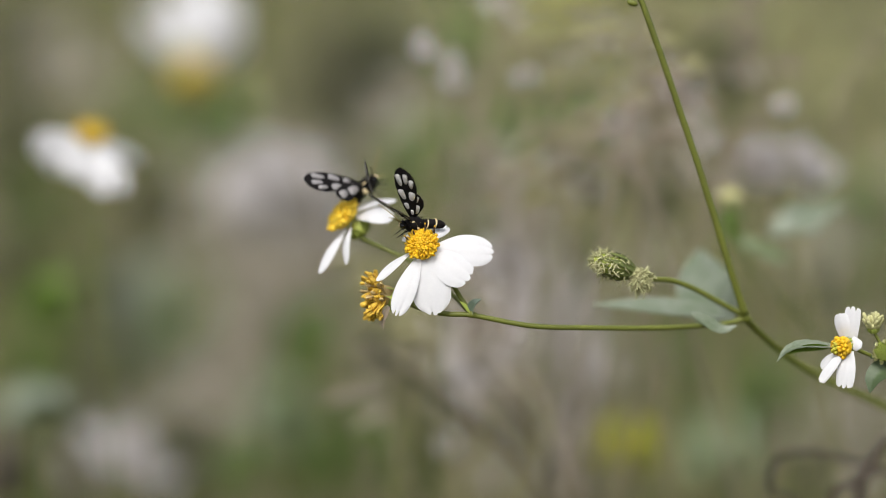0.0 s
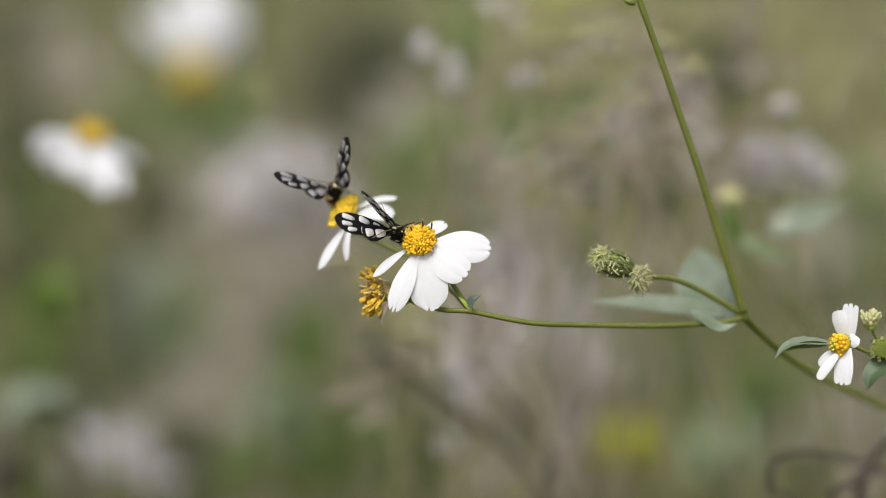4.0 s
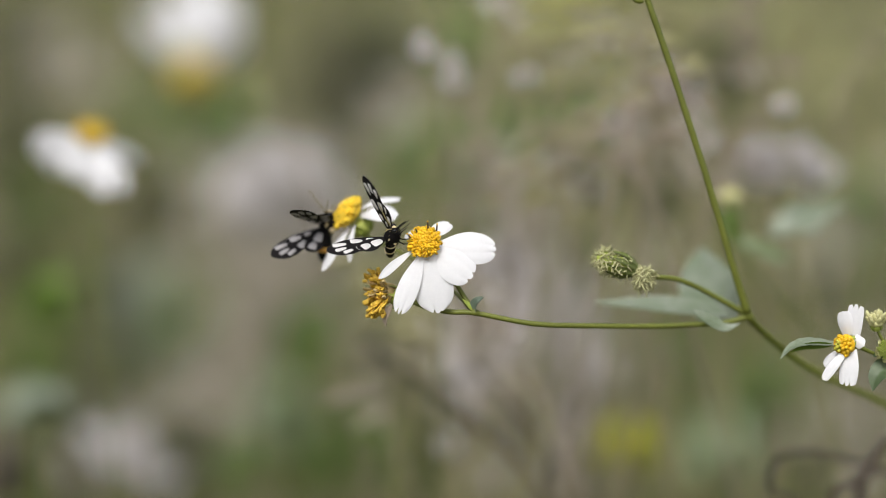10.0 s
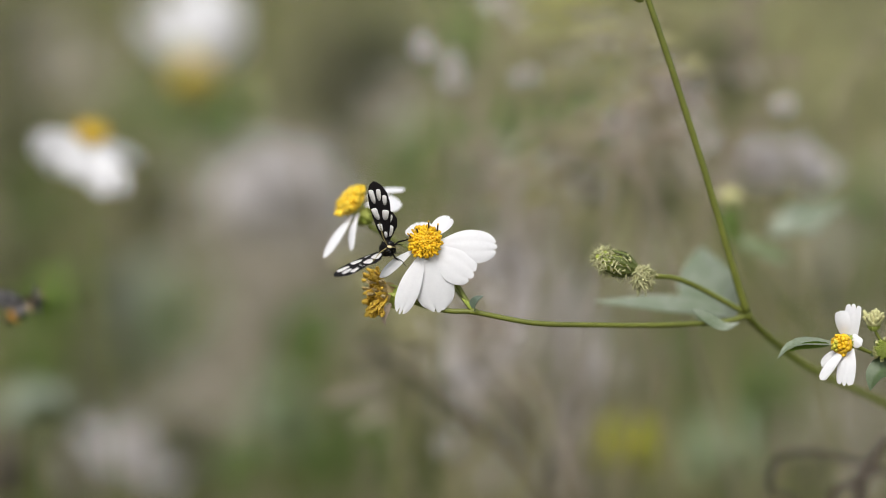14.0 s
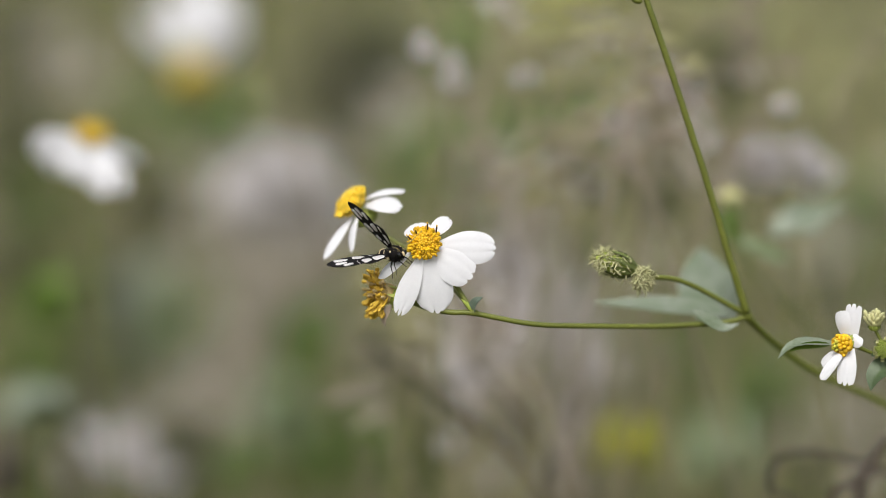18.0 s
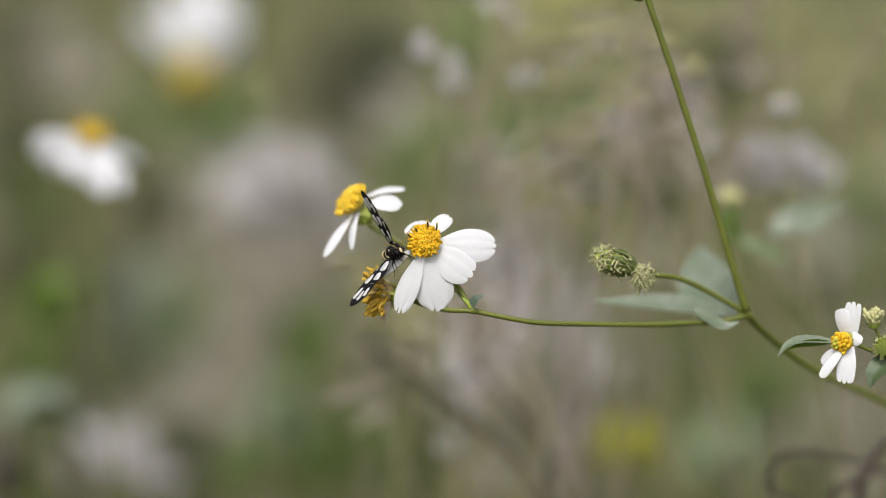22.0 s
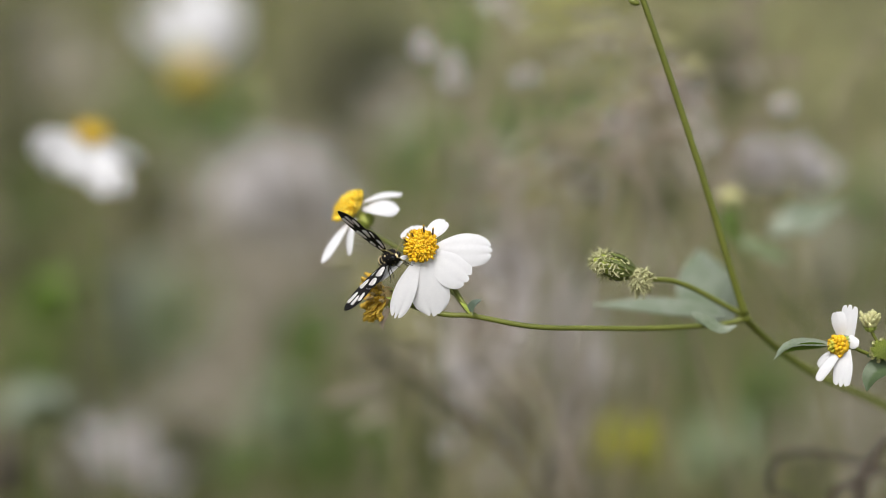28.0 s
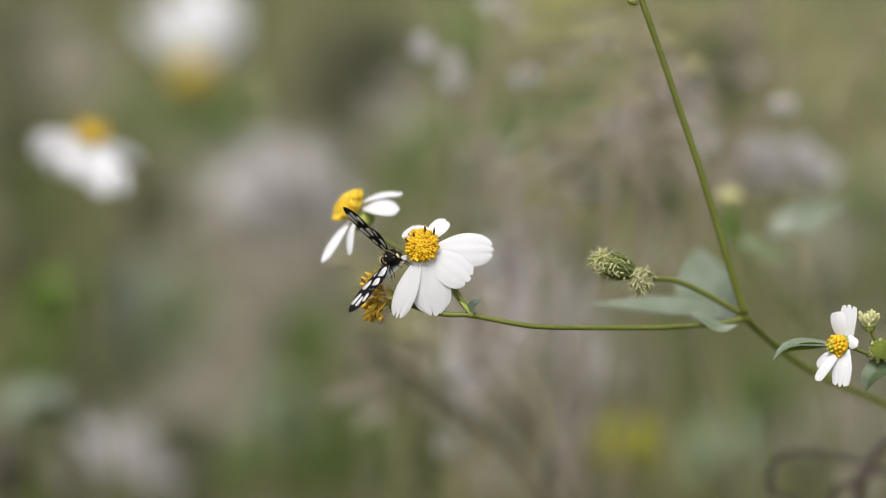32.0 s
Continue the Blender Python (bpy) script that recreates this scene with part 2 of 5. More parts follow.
def disc_shape(c, axis, radius, height, count, length, r, spread=0.55, seed=1):
    """A dome of florets in spirals."""
    rnd = random.Random(seed)
    u = axis.orthogonal().normalized()
    o = axis.cross(u)
    shape = Shape()
    shape.blob(c, axis, height * 1.15, radius * 0.86, 16, 8)
    for i in range(count):
        q = math.sqrt((i + 0.5) / count)
        a = i * 2.39996 + rnd.uniform(-0.12, 0.12)
        out = u * math.cos(a) + o * math.sin(a)
        d = (axis * (1 - spread * q * q) + out * (q * spread * 1.5) + Vector((rnd.uniform(-1, 1), rnd.uniform(-1, 1), rnd.uniform(-1, 1))) * 0.13).normalized()
        foot = c + out * (radius * 0.86 * q) + axis * (height * 0.62 * math.sqrt(max(0.0, 1 - q * q * 0.92)))
        bud(shape, foot - d * length * 0.42, d, length * rnd.uniform(0.75, 1.25), r * rnd.uniform(0.75, 1.2))
    return shape


# ---------------------------------------------------------------- the plant in focus
FACE = way(0, 0, -1)                     # towards the lens


def flower_head(plant, place, axis, disc_radius, petals, label, height=24, count=95, seed=1, style=(), floret=(11, 3.5), mat="floret", cup_at=0.55, spread=0.55, deep=0):
    """A flower: involucre under a dome of florets, with single petals round it."""
    disc = disc_shape(place, axis, disc_radius * K, height * K, count, floret[0] * K, floret[1] * K, spread, seed)
    head = part("flower_head", disc, mat, plant, label, origin=place)
    cup = Shape()
    cup.blob(place - axis * (height * cup_at * K), axis, disc_radius * 1.0 * K, disc_radius * 0.60 * K, 14, 8)
    part("involucre", cup, "bract_pale", head, "pale green involucre")
    u = axis.orthogonal().normalized()
    o = axis.cross(u)
    for i in range(8):
        a = i * math.pi / 4
        out = u * math.cos(a) + o * math.sin(a)
        mid, r = place - axis * (height * cup_at * K), disc_radius * K
        part("phyllary", leaf_shape([mid - axis * (0.46 * r) + out * (0.36 * r), mid - axis * (0.1 * r) + out * (0.64 * r), mid + axis * (0.22 * r) + out * (0.68 * r), mid + axis * (0.55 * r) + out * (0.86 * r)],
                                    0.36 * r, out, 0.25), "bract", head)
    for (bx, by, bw), (tx, ty, tw), width, turn, options in petals:
        part("petal", petal_shape(at(bx, by, 2 * bw - deep), at(tx, ty, 2 * tw - deep), width * K, turn, **options), "petal", head, "white toothed petal")
    if style:
        rnd = random.Random(seed + 7)
        for x, y, dx, dy in style:
            rod = Shape()
            foot = at(x, y, -14)
            d = way(dx, dy, -0.35)
            rod.tube([foot, foot + d * (6 * K), foot + d * (12 * K)], [1.7 * K, 1.6 * K, 1.3 * K], 6)
            part("anther", rod, "anther", head, "dark brown anther tube")
            tipped = Shape()
            tipped.blob(foot + d * (12.5 * K), d, 4 * K, 1.8 * K, 6, 4, rough=0.4)
            part("stigma", tipped, "floret", head)
    return head


def build_plant():
    base = at(2100, 1400, 900)
    base.z = 0.0
    plant = thing("flowering_herb", base, "slender green herb with white petals, yellow discs and seed heads", "wildflower")
    # stems
    tall = Shape().tube([at(1319, 551, 290), at(1303, 500, 265), at(1291, 460, 245), at(1244, 300, 190), at(1183, 110, 130), at(1147, 5, 100), at(1128, -50, 90), at(1112, -105, 80)],
                        [7.4 * K, 6.6 * K, 6.0 * K, 5.4 * K, 5.2 * K], 10)
    upper = part("upper_stem", tall, "stem", plant, "green upright stem", origin=at(1317, 548, 290))
    knob = Shape().blob(at(1127, -3, 96), way(0.9, 0.3, 0), 22 * K, 6 * K, 8, 6).blob(at(1136, -22, 94), way(0.3, 0.9, 0), 20 * K, 8 * K, 8, 6)
    part("stem_node", knob, "stem", upper)
    joint = Shape().blob(at(1319, 554, 300), way(0.5, 0.8, 0), 30 * K, 9.5 * K, 10, 8)
    part("stem_node", joint, "stem", plant)
    low = [at(1318, 555, 300), at(1348, 586, 400), at(1403, 631, 532), at(1463, 667, 630), at(1571, 719, 742), at(1703, 793, 805), at(1903, 983, 850)]
    end = low[-1].lerp(base, 0.5) + Vector((-0.02, 0, 0.05))
    part("lower_stem", Shape().tube(low + [end, base - Vector((0, 0, 0.005))], [6.6 * K, 7.2 * K, 7.4 * K, 9 * K], 10), "stem", plant, "green lower stem")
    # branch to the pair of flowers
    part("branch", Shape().tube([at(1320, 558, 300), at(1285, 567, 285), at(1250, 570, 260), at(1160, 574, 194), at(1040, 573, 105), at(940, 569, 50), at(838, 550, 30), at(800, 548, 32), at(776, 545, 36)],
                                [5.4 * K, 5.2 * K, 4.8 * K, 4.6 * K, 4.8 * K], 8), "stem", plant, "thin olive green side branch")
    part("stem_scar", Shape().tube([at(1150, 569, 189), at(1162, 575, 191), at(1170, 572, 194)], [2.5 * K, 3.4 * K, 1.5 * K], 6), "stem", plant)
    part("stem_node", Shape().blob(at(838, 549, 29), way(1, 0.1, 0), 18 * K, 6 * K, 8, 6), "stem", plant)
    part("bract", leaf_shape([at(836, 547, 28), at(838, 537, 18), at(843, 528, 8), at(853, 521, 6)], 19 * K, way(-0.5, -0.5, -0.8), 0.7, cols=8), "leaf_grey", plant, "small grey-green bract")
    part("bract", leaf_shape([at(834, 546, 28), at(826, 536, 22), at(814, 524, 20)], 9 * K, way(0.4, -0.4, -1), 0.4), "bract", plant)
    front_stalk = part("flower_stalk", Shape().tube([at(838, 549, 29), at(822, 527, 44), at(800, 490, 60), at(775, 452, 48), at(758, 434, 26)], [4.4 * K, 4.2 * K, 4.6 * K], 8), "stem", plant, origin=at(838, 549, 29))
    # the flower in focus
    up_left = way(-0.10, -0.30, -0.95)
    fp = at(752, 427, 6)
    front = flower_head(plant, fp, up_left, 31, [
        ((770, 432, 8), (878, 434, 24), 60, way(-0.05, -0.15, -1), dict(bulge=0.045, cup=0.12, notch=0.06, taper=0.52)),
        ((766, 440, 4), (836, 486, 8), 66, way(0.05, -0.15, -1), dict(bulge=0.045, cup=0.12, notch=0.06, taper=0.52)),
        ((757, 446, 0), (774, 550, 14), 70, way(0.0, 0.05, -1), dict(bulge=0.04, cup=0.14, notch=0.06)),
        ((746, 447, 0), (704, 553, 4), 39, way(-0.2, 0.1, -1), dict(bulge=0.04, cup=0.14, notch=0.10, taper=0.5)),
        ((728, 440, 6), (669, 487, 16), 25, way(-0.45, -0.55, -0.75), dict(bulge=0.05, cup=0.2, notch=0.05)),
        ((744, 415, 12), (735, 390, 62), 50, way(-0.2, -0.75, -0.8), dict(bulge=0.05, cup=0.2, notch=0.05, taper=0.55)),
        ((763, 413, 12), (793, 379, 56), 32, way(0.1, -0.75, -0.8), dict(bulge=0.05, cup=0.2, notch=0.05, taper=0.6, waist=0.4)),
    ], "open flower with seven white petals and a yellow disc", count=200, seed=3, floret=(12, 3.0), deep=6,
        style=[(739, 412, -0.35, -0.95), (757, 401, -0.05, -1), (772, 406, 0.1, -1), (728, 420, -0.7, -0.8)])
    # the flower behind, in side view
    pivot = at(836, 552, 32)
    rear_stalk = part("flower_stalk", Shape().tube([pivot, at(800, 505, 200), at(745, 452, 260), at(700, 424, 285), at(668, 406, 305), at(650, 394, 306)], [3.6 * K, 3.6 * K, 4.8 * K], 8), "stem", plant, origin=pivot)
    rp = at(624, 355, 295)
    rear_axis = way(-0.66, -0.64, -0.38)
    rear = flower_head(plant, rp, rear_axis, 34, [
        ((645, 345, 295), (716, 330, 305), 38, way(-0.3, -0.9, -0.3), dict(bulge=0.10, cup=0.2, notch=0.05)),
        ((645, 357, 290), (710, 360, 270), 46, way(-0.1, -0.8, -0.65), dict(bulge=0.16, cup=0.25, notch=0.05)),
        ((622, 378, 285), (570, 452, 270), 25, way(-0.75, 0.1, -0.6), dict(bulge=0.05, cup=0.25, notch=0.05)),
        ((632, 374, 280), (619, 440, 262), 22, way(-0.8, 0, -0.6), dict(bulge=0.10, cup=0.25, notch=0.03)),
    ], "open flower with drooping white petals and a yellow disc", height=18, count=110, seed=11, floret=(16, 3.7), mat="floret_lemon", cup_at=1.85, deep=295)
    # the withered head
    wp = at(678, 514, 96)
    axis = way(-0.92, 0.02, -0.3)
    rnd = random.Random(5)
    old = Shape()
    old.blob(wp - axis * (2 * K), axis, 44 * K, 19 * K, 12, 8, rough=0.3)
    withered = part("withered_head", old, "fibre", plant, "withered yellow-brown flower head", origin=wp)
    u = axis.orthogonal().normalized()
    for i in range(96):
        a, q = i * 2.39996, math.sqrt((i + 0.5) / 96)
        out = u * math.cos(a) + axis.cross(u) * math.sin(a)
        d = (axis * (1.1 - 0.55 * q) + out * (0.85 * q) + way(rnd.uniform(-1, 1), rnd.uniform(-1, 1), rnd.uniform(-1, 1)) * 0.3).normalized()
        foot = wp - axis * (2 * K) + out * (17 * K * q)
        reach = rnd.uniform(22, 50) * (0.62 if abs(out.dot(RISE)) < 0.35 else 1.0)
        bend = way(rnd.uniform(-1, 1), rnd.uniform(-0.5, 1), rnd.uniform(-1, 1)) * 2
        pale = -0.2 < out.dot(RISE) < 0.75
        stick = Shape()
        stick.tube([foot, foot + d * (reach * 0.5 * K), foot + d * (reach * 0.8 * K) + bend * (3 * K)], [1.0 * K, 1.3 * K, 1.8 * K], 5)
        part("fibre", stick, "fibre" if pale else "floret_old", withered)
        cap = Shape()
        cap.blob(foot + d * (reach * 0.84 * K) + bend * (3 * K), d, rnd.uniform(9, 17) * K, rnd.uniform(2.4, 4.4) * K, 7, 5, rough=1.5)
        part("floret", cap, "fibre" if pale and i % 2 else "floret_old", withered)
    part("involucre", Shape().blob(at(709, 521, 94), way(-1, 0.1, 0), 52 * K, 19 * K, 12, 7), "bract", withered, "green involucre")
    for i in range(6):
        a = i * math.pi / 3 + 0.2
        s, c2 = math.sin(a), math.cos(a)
        part("phyllary", leaf_shape([at(726, 530 + 6 * s, 98 + 12 * c2), at(706, 524 + 17 * s, 94 + 34 * c2), at(684, 520 + 22 * s, 92 + 44 * c2)], 12 * K, way(0, s, c2), 0.2), "bract_pale", withered)
    part("phyllary", leaf_shape([at(690, 534, 60), at(682, 548, 50), at(678, 560, 48), at(679, 574, 48)], 15 * K, way(-0.5, 0, -1), 0.6), "dry", withered, "dry brown hanging bract")
    part("flower_stalk", Shape().tube([at(722, 527, 92), at(748, 538, 70), at(780, 545, 36)], [5 * K, 4.6 * K, 4.6 * K], 8), "stem", plant)
    # seed heads on a short stalk
    part("flower_stalk", Shape().tube([at(1312, 550, 298), at(1285, 535, 285), at(1230, 505, 245), at(1190, 490, 209), at(1155, 486, 180), at(1120, 474, 153)], [5.2 * K, 4.8 * K, 4.6 * K], 8), "stem", plant)
    part("seed_stalk", Shape().tube([at(1160, 486, 182), at(1150, 490, 169), at(1138, 488, 155)], [3 * K, 3 * K], 6), "stem", plant)
    seed_head(plant, at(1088, 464, 126), way(-0.93, -0.30, -0.2), 54, 22, 420, 21, "long green seed head with pale tufted tip", 9.5, at_tip=True, thick=0.62)
    seed_head(plant, at(1136, 486, 152), way(-0.15, 0.15, -1), 29, 16, 190, 23, "round pale green seed head with curling florets", 12, thick=0.7)
    # leaves at the node
    part("leaf", leaf_shape([at(1300, 560, 330), at(1280, 542, 560), at(1254, 508, 760), at(1238, 470, 900), at(1242, 434, 980)], 112 * K, way(-0.25, -0.25, -1), 0.35, wave=0.25), "leaf", plant, "broad soft grey-green leaf")
    part("leaf", leaf_shape([at(1285, 556, 347), at(1215, 542, 480), at(1140, 534, 560), at(1046, 532, 600)], 50 * K, way(0.1, -0.72, -0.7), 0.15), "leaf", plant, "narrow pale grey-green leaf")
    part("leaf", leaf_shape([at(1222, 546, 250), at(1250, 562, 252), at(1278, 577, 254), at(1306, 570, 262)], 26 * K, way(0.1, -0.6, -0.8), 0.2), "leaf", plant)
    return plant, front, front_stalk, rear, rear_stalk, upper


def build_small_plant():
    """The shoot with a small flower, two buds and curling leaves."""
    base = at(1980, 1400, 300)
    base.z = 0.0
    plant = thing("flowering_shoot", base, "green shoot with one small white flower and two green buds", "wildflower")
    part("stem", Shape().tube([at(1600, 650, 74), at(1640, 700, 90), at(1700, 790, 120), at(1820, 1000, 200), at(1820, 1000, 200).lerp(base, 0.5) + Vector((-0.01, 0, 0.03)), base - Vector((0, 0, 0.005))],
                              [4 * K, 5 * K, 7 * K, 9 * K], 10), "stem", plant, "green stem")
    part("leaf", leaf_shape([at(1480, 606, 50), at(1444, 603, 30), at(1412, 603, 12), at(1388, 612, 4), at(1371, 631, 0)], 25 * K, way(-0.2, -0.8, -0.55), 0.3, teeth=0.16, cols=8), "leaf", plant, "slim arching grey-green leaf")
    part("leaf_fold", leaf_shape([at(1466, 606, 46), at(1436, 606, 24), at(1412, 609, 10), at(1389, 619, 2)], 15 * K, way(-0.1, 0.5, -0.85), 0.2), "leaf_vivid", plant, "bright green folded underside of the leaf")
    part("leaf", leaf_shape([at(1595, 643, 60), at(1565, 645, 40), at(1543, 661, 28), at(1535, 687, 24)], 44 * K, way(-0.4, -0.5, -0.8), 0.3, cols=8), "leaf_deep", plant, "deep green curling leaf")
    part("leaf", leaf_shape([at(1640, 520, 60), at(1600, 535, 50), at(1575, 549, 40)], 26 * K, way(0, -0.5, -0.8), 0.2), "leaf", plant)
    flower_head(plant, at(1490, 604, 20), way(-0.86, 0.22, -0.45), 21, [
        ((1492, 590, 26), (1482, 546, 24), 30, way(-0.6, 0, -0.8), dict(bulge=0.06, cup=0.2, notch=0.04, taper=0.6, waist=0.7)),
        ((1499, 595, 22), (1506, 534, 14), 31, way(-0.5, 0, -0.9), dict(bulge=0.03, cup=0.15, notch=0.09, taper=0.85, waist=0.8)),
        ((1501, 594, 16), (1520, 608, 2), 21, way(-0.3, 0, -1), dict(bulge=0.06, cup=0.3, notch=0.02, taper=0.405, waist=0.9)),
        ((1486, 618, 14), (1447, 668, 8), 19, way(-0.6, 0.1, -0.8), dict(bulge=0.08, cup=0.25, notch=0.03, taper=0.6, waist=0.5)),
        ((1483, 616, 24), (1449, 644, 32), 24, way(-0.6, -0.2, -0.8), dict(bulge=0.08, cup=0.2, notch=0.03, taper=0.55, waist=0.5)),
        ((1498, 612, 14), (1489, 679, 6), 34, way(-0.4, 0.1, -1), dict(bulge=0.05, cup=0.2, notch=0.10, taper=0.75, waist=0.5)),
    ], "small flower with short white petals and a yellow disc", height=18, count=34, seed=19, floret=(15, 4.4), spread=0.3, deep=20)
    part("young_florets", disc_shape(at(1484, 605, 14), way(-0.86, 0.22, -0.45), 9 * K, 17 * K, 11, 13 * K, 3.6 * K, 0.3, 37), "floret_young", plant, "yellow-green unopened florets")
    part("flower_stalk", Shape().tube([at(1510, 609, 34), at(1535, 620, 46), at(1561, 629, 56), at(1600, 650, 74)], [4 * K, 3 * K, 3.4 * K], 8), "stem", plant)
    part("flower_stalk", Shape().tube([at(1601, 645, 72), at(1580, 627, 50), at(1554, 599, 40), at(1542, 577, 34)], [3 * K, 3 * K], 8), "stem", plant)
    flower_head(plant, at(1541, 567, 30), way(-0.05, -0.97, -0.2), 16, [], "opening cream and green flower bud", height=14, count=26, seed=29, floret=(22, 3.7), mat="bud_cream", spread=0.34)
    green = flower_head(plant, at(1561, 614, 30), way(-0.2, -0.2, -0.95), 18, [], "young flower head with yellow-green disc", height=14, count=110, seed=23, floret=(8, 1.8), mat="bract")
    part("flower_stalk", Shape().tube([at(1561, 621, 40), at(1582, 636, 56), at(1603, 647, 74)], [3 * K, 3 * K], 8), "stem", plant)
    for i in range(11):
        a = i * math.tau / 11 + 0.2 * math.sin(5 * i)
        x, y = math.cos(a), math.sin(a)
        foot = at(1561 + 12 * x, 615 + 12 * y, 40)
        part("bract", leaf_shape([foot, at(1561 + 20 * x, 615 + 19 * y, 20), at(1561 + 18 * x, 615 + 17 * y, -2)], 9 * K, FACE, -0.3), "bud_cream", green, "cream inner bract")
        if i % 2:
            part("phyllary", leaf_shape([foot, at(1561 + 22 * x, 617 + 21 * y, 34), at(1561 + 27 * x, 619 + 26 * y, 30)], 8 * K, FACE, 0.2), "leaf_deep", green)
    return plant


def seed_head(plant, place, axis, reach, radius, count, seed, label, bristle, at_tip=False, thick=1.0):
    """A green head of bracts with a tuft of bristling florets."""
    rnd = random.Random(seed)
    body = Shape()
    body.blob(place, axis, reach * 1.6 * K, radius * 0.92 * K, 12, 8)
    head = part("seed_head", body, "bract", plant, label, origin=place)
    u = axis.orthogonal().normalized()
    o = axis.cross(u)
    for i in range(10):
        a = i * math.tau / 10
        out = u * math.cos(a) + o * math.sin(a)
        foot = place - axis * (reach * 0.75 * K) + out * (radius * 0.4 * K)
        part("phyllary", leaf_shape([foot, place - axis * (reach * 0.2 * K) + out * (radius * 1.05 * K), place + axis * (reach * 0.45 * K) + out * (radius * 1.05 * K)], 11 * K, out, 0.2), "stem_far", head)
    for i in range(count):
        q = math.sqrt((i + 0.5) / count)
        a = i * 2.39996
        out = u * math.cos(a) + o * math.sin(a)
        d = (axis * (1.05 - 0.8 * q) + out * (0.2 + 0.8 * q)).normalized()
        foot = place + out * (radius * 0.85 * q * K) + axis * (reach * ((0.74 if at_tip else 0.55) * (1 - 0.4 * q * q) - (rnd.random() * 0.9 * q if at_tip else 0)) * K)
        r = rnd.uniform(0.6, 1.1) * bristle
        bend = Vector((rnd.uniform(-1, 1), rnd.uniform(-1, 1), rnd.uniform(-1, 1))) * (r * 0.95 * K) - RISE * (r * 0.3 * K)
        tuft = Shape()
        tuft.tube([foot, foot + d * (r * 0.6 * K), foot + d * (r * K) + bend], [2.0 * thick * K, 2.1 * thick * K, 2.4 * thick * K, 1.2 * thick * K], 5)
        part("floret", tuft, "seed", head)
    return head


PLANT, FRONT, FRONT_STALK, REAR, REAR_STALK, UPPER = build_plant()
SHOOT = build_small_plant()


# ---------------------------------------------------------------- the moths
WING = 118.0                             # steps from the wing's root to its tip


def wing_outline(table, scale):
    return [(x * scale, 1.1 * lead * scale) for x, lead, trail in table] + [(x * scale, 1.1 * trail * scale) for x, lead, trail in reversed(table)]


def rounded(table):
    """The outline table made finer."""
    out = []
    for k in range(len(table) - 1):
        for s in range(3):
            t = s / 3
            out.append(tuple(a + (b - a) * t for a, b in zip(table[k], table[k + 1])))
    return out + [table[-1]]


def wing(moth, name, table, spots, scale, label, pane):
    plate = Shape().slab(wing_outline(rounded(table), scale), 0.5 * K)
    w = part(name, plate, "black", moth, label, origin=Vector())
    for x, y, rx, ry, turn in spots:
        ring = []
        for i in range(20):
            a = math.tau * i / 20
            ex, ey = (r_ * math.copysign(abs(v) ** 0.6, v) for r_, v in ((rx, math.cos(a)), (ry, math.sin(a))))
            ey *= 0.9 + 0.32 * math.cos(a)
            c, s = math.cos(radians(turn)), math.sin(radians(turn))
            ring.append(((x + ex * c - ey * s) * scale, 1.1 * (y + ex * s + ey * c) * scale))
        part("wing_spot", Shape().slab(ring, 0.85 * K), pane, w, "pale translucent wing spot")
    return w


FORE = [(0.0, -0.02, 0.03), (0.1, -0.055, 0.055), (0.25, -0.095, 0.10), (0.45, -0.125, 0.155), (0.65, -0.135, 0.185), (0.8, -0.12, 0.175),
        (0.9, -0.09, 0.135), (0.96, -0.055, 0.085), (1.0, 0.0, 0.02)]
HIND = [(0.0, -0.02, 0.03), (0.1, -0.06, 0.09), (0.25, -0.09, 0.17), (0.38, -0.085, 0.18), (0.48, -0.05, 0.12), (0.52, 0.0, 0.04)]


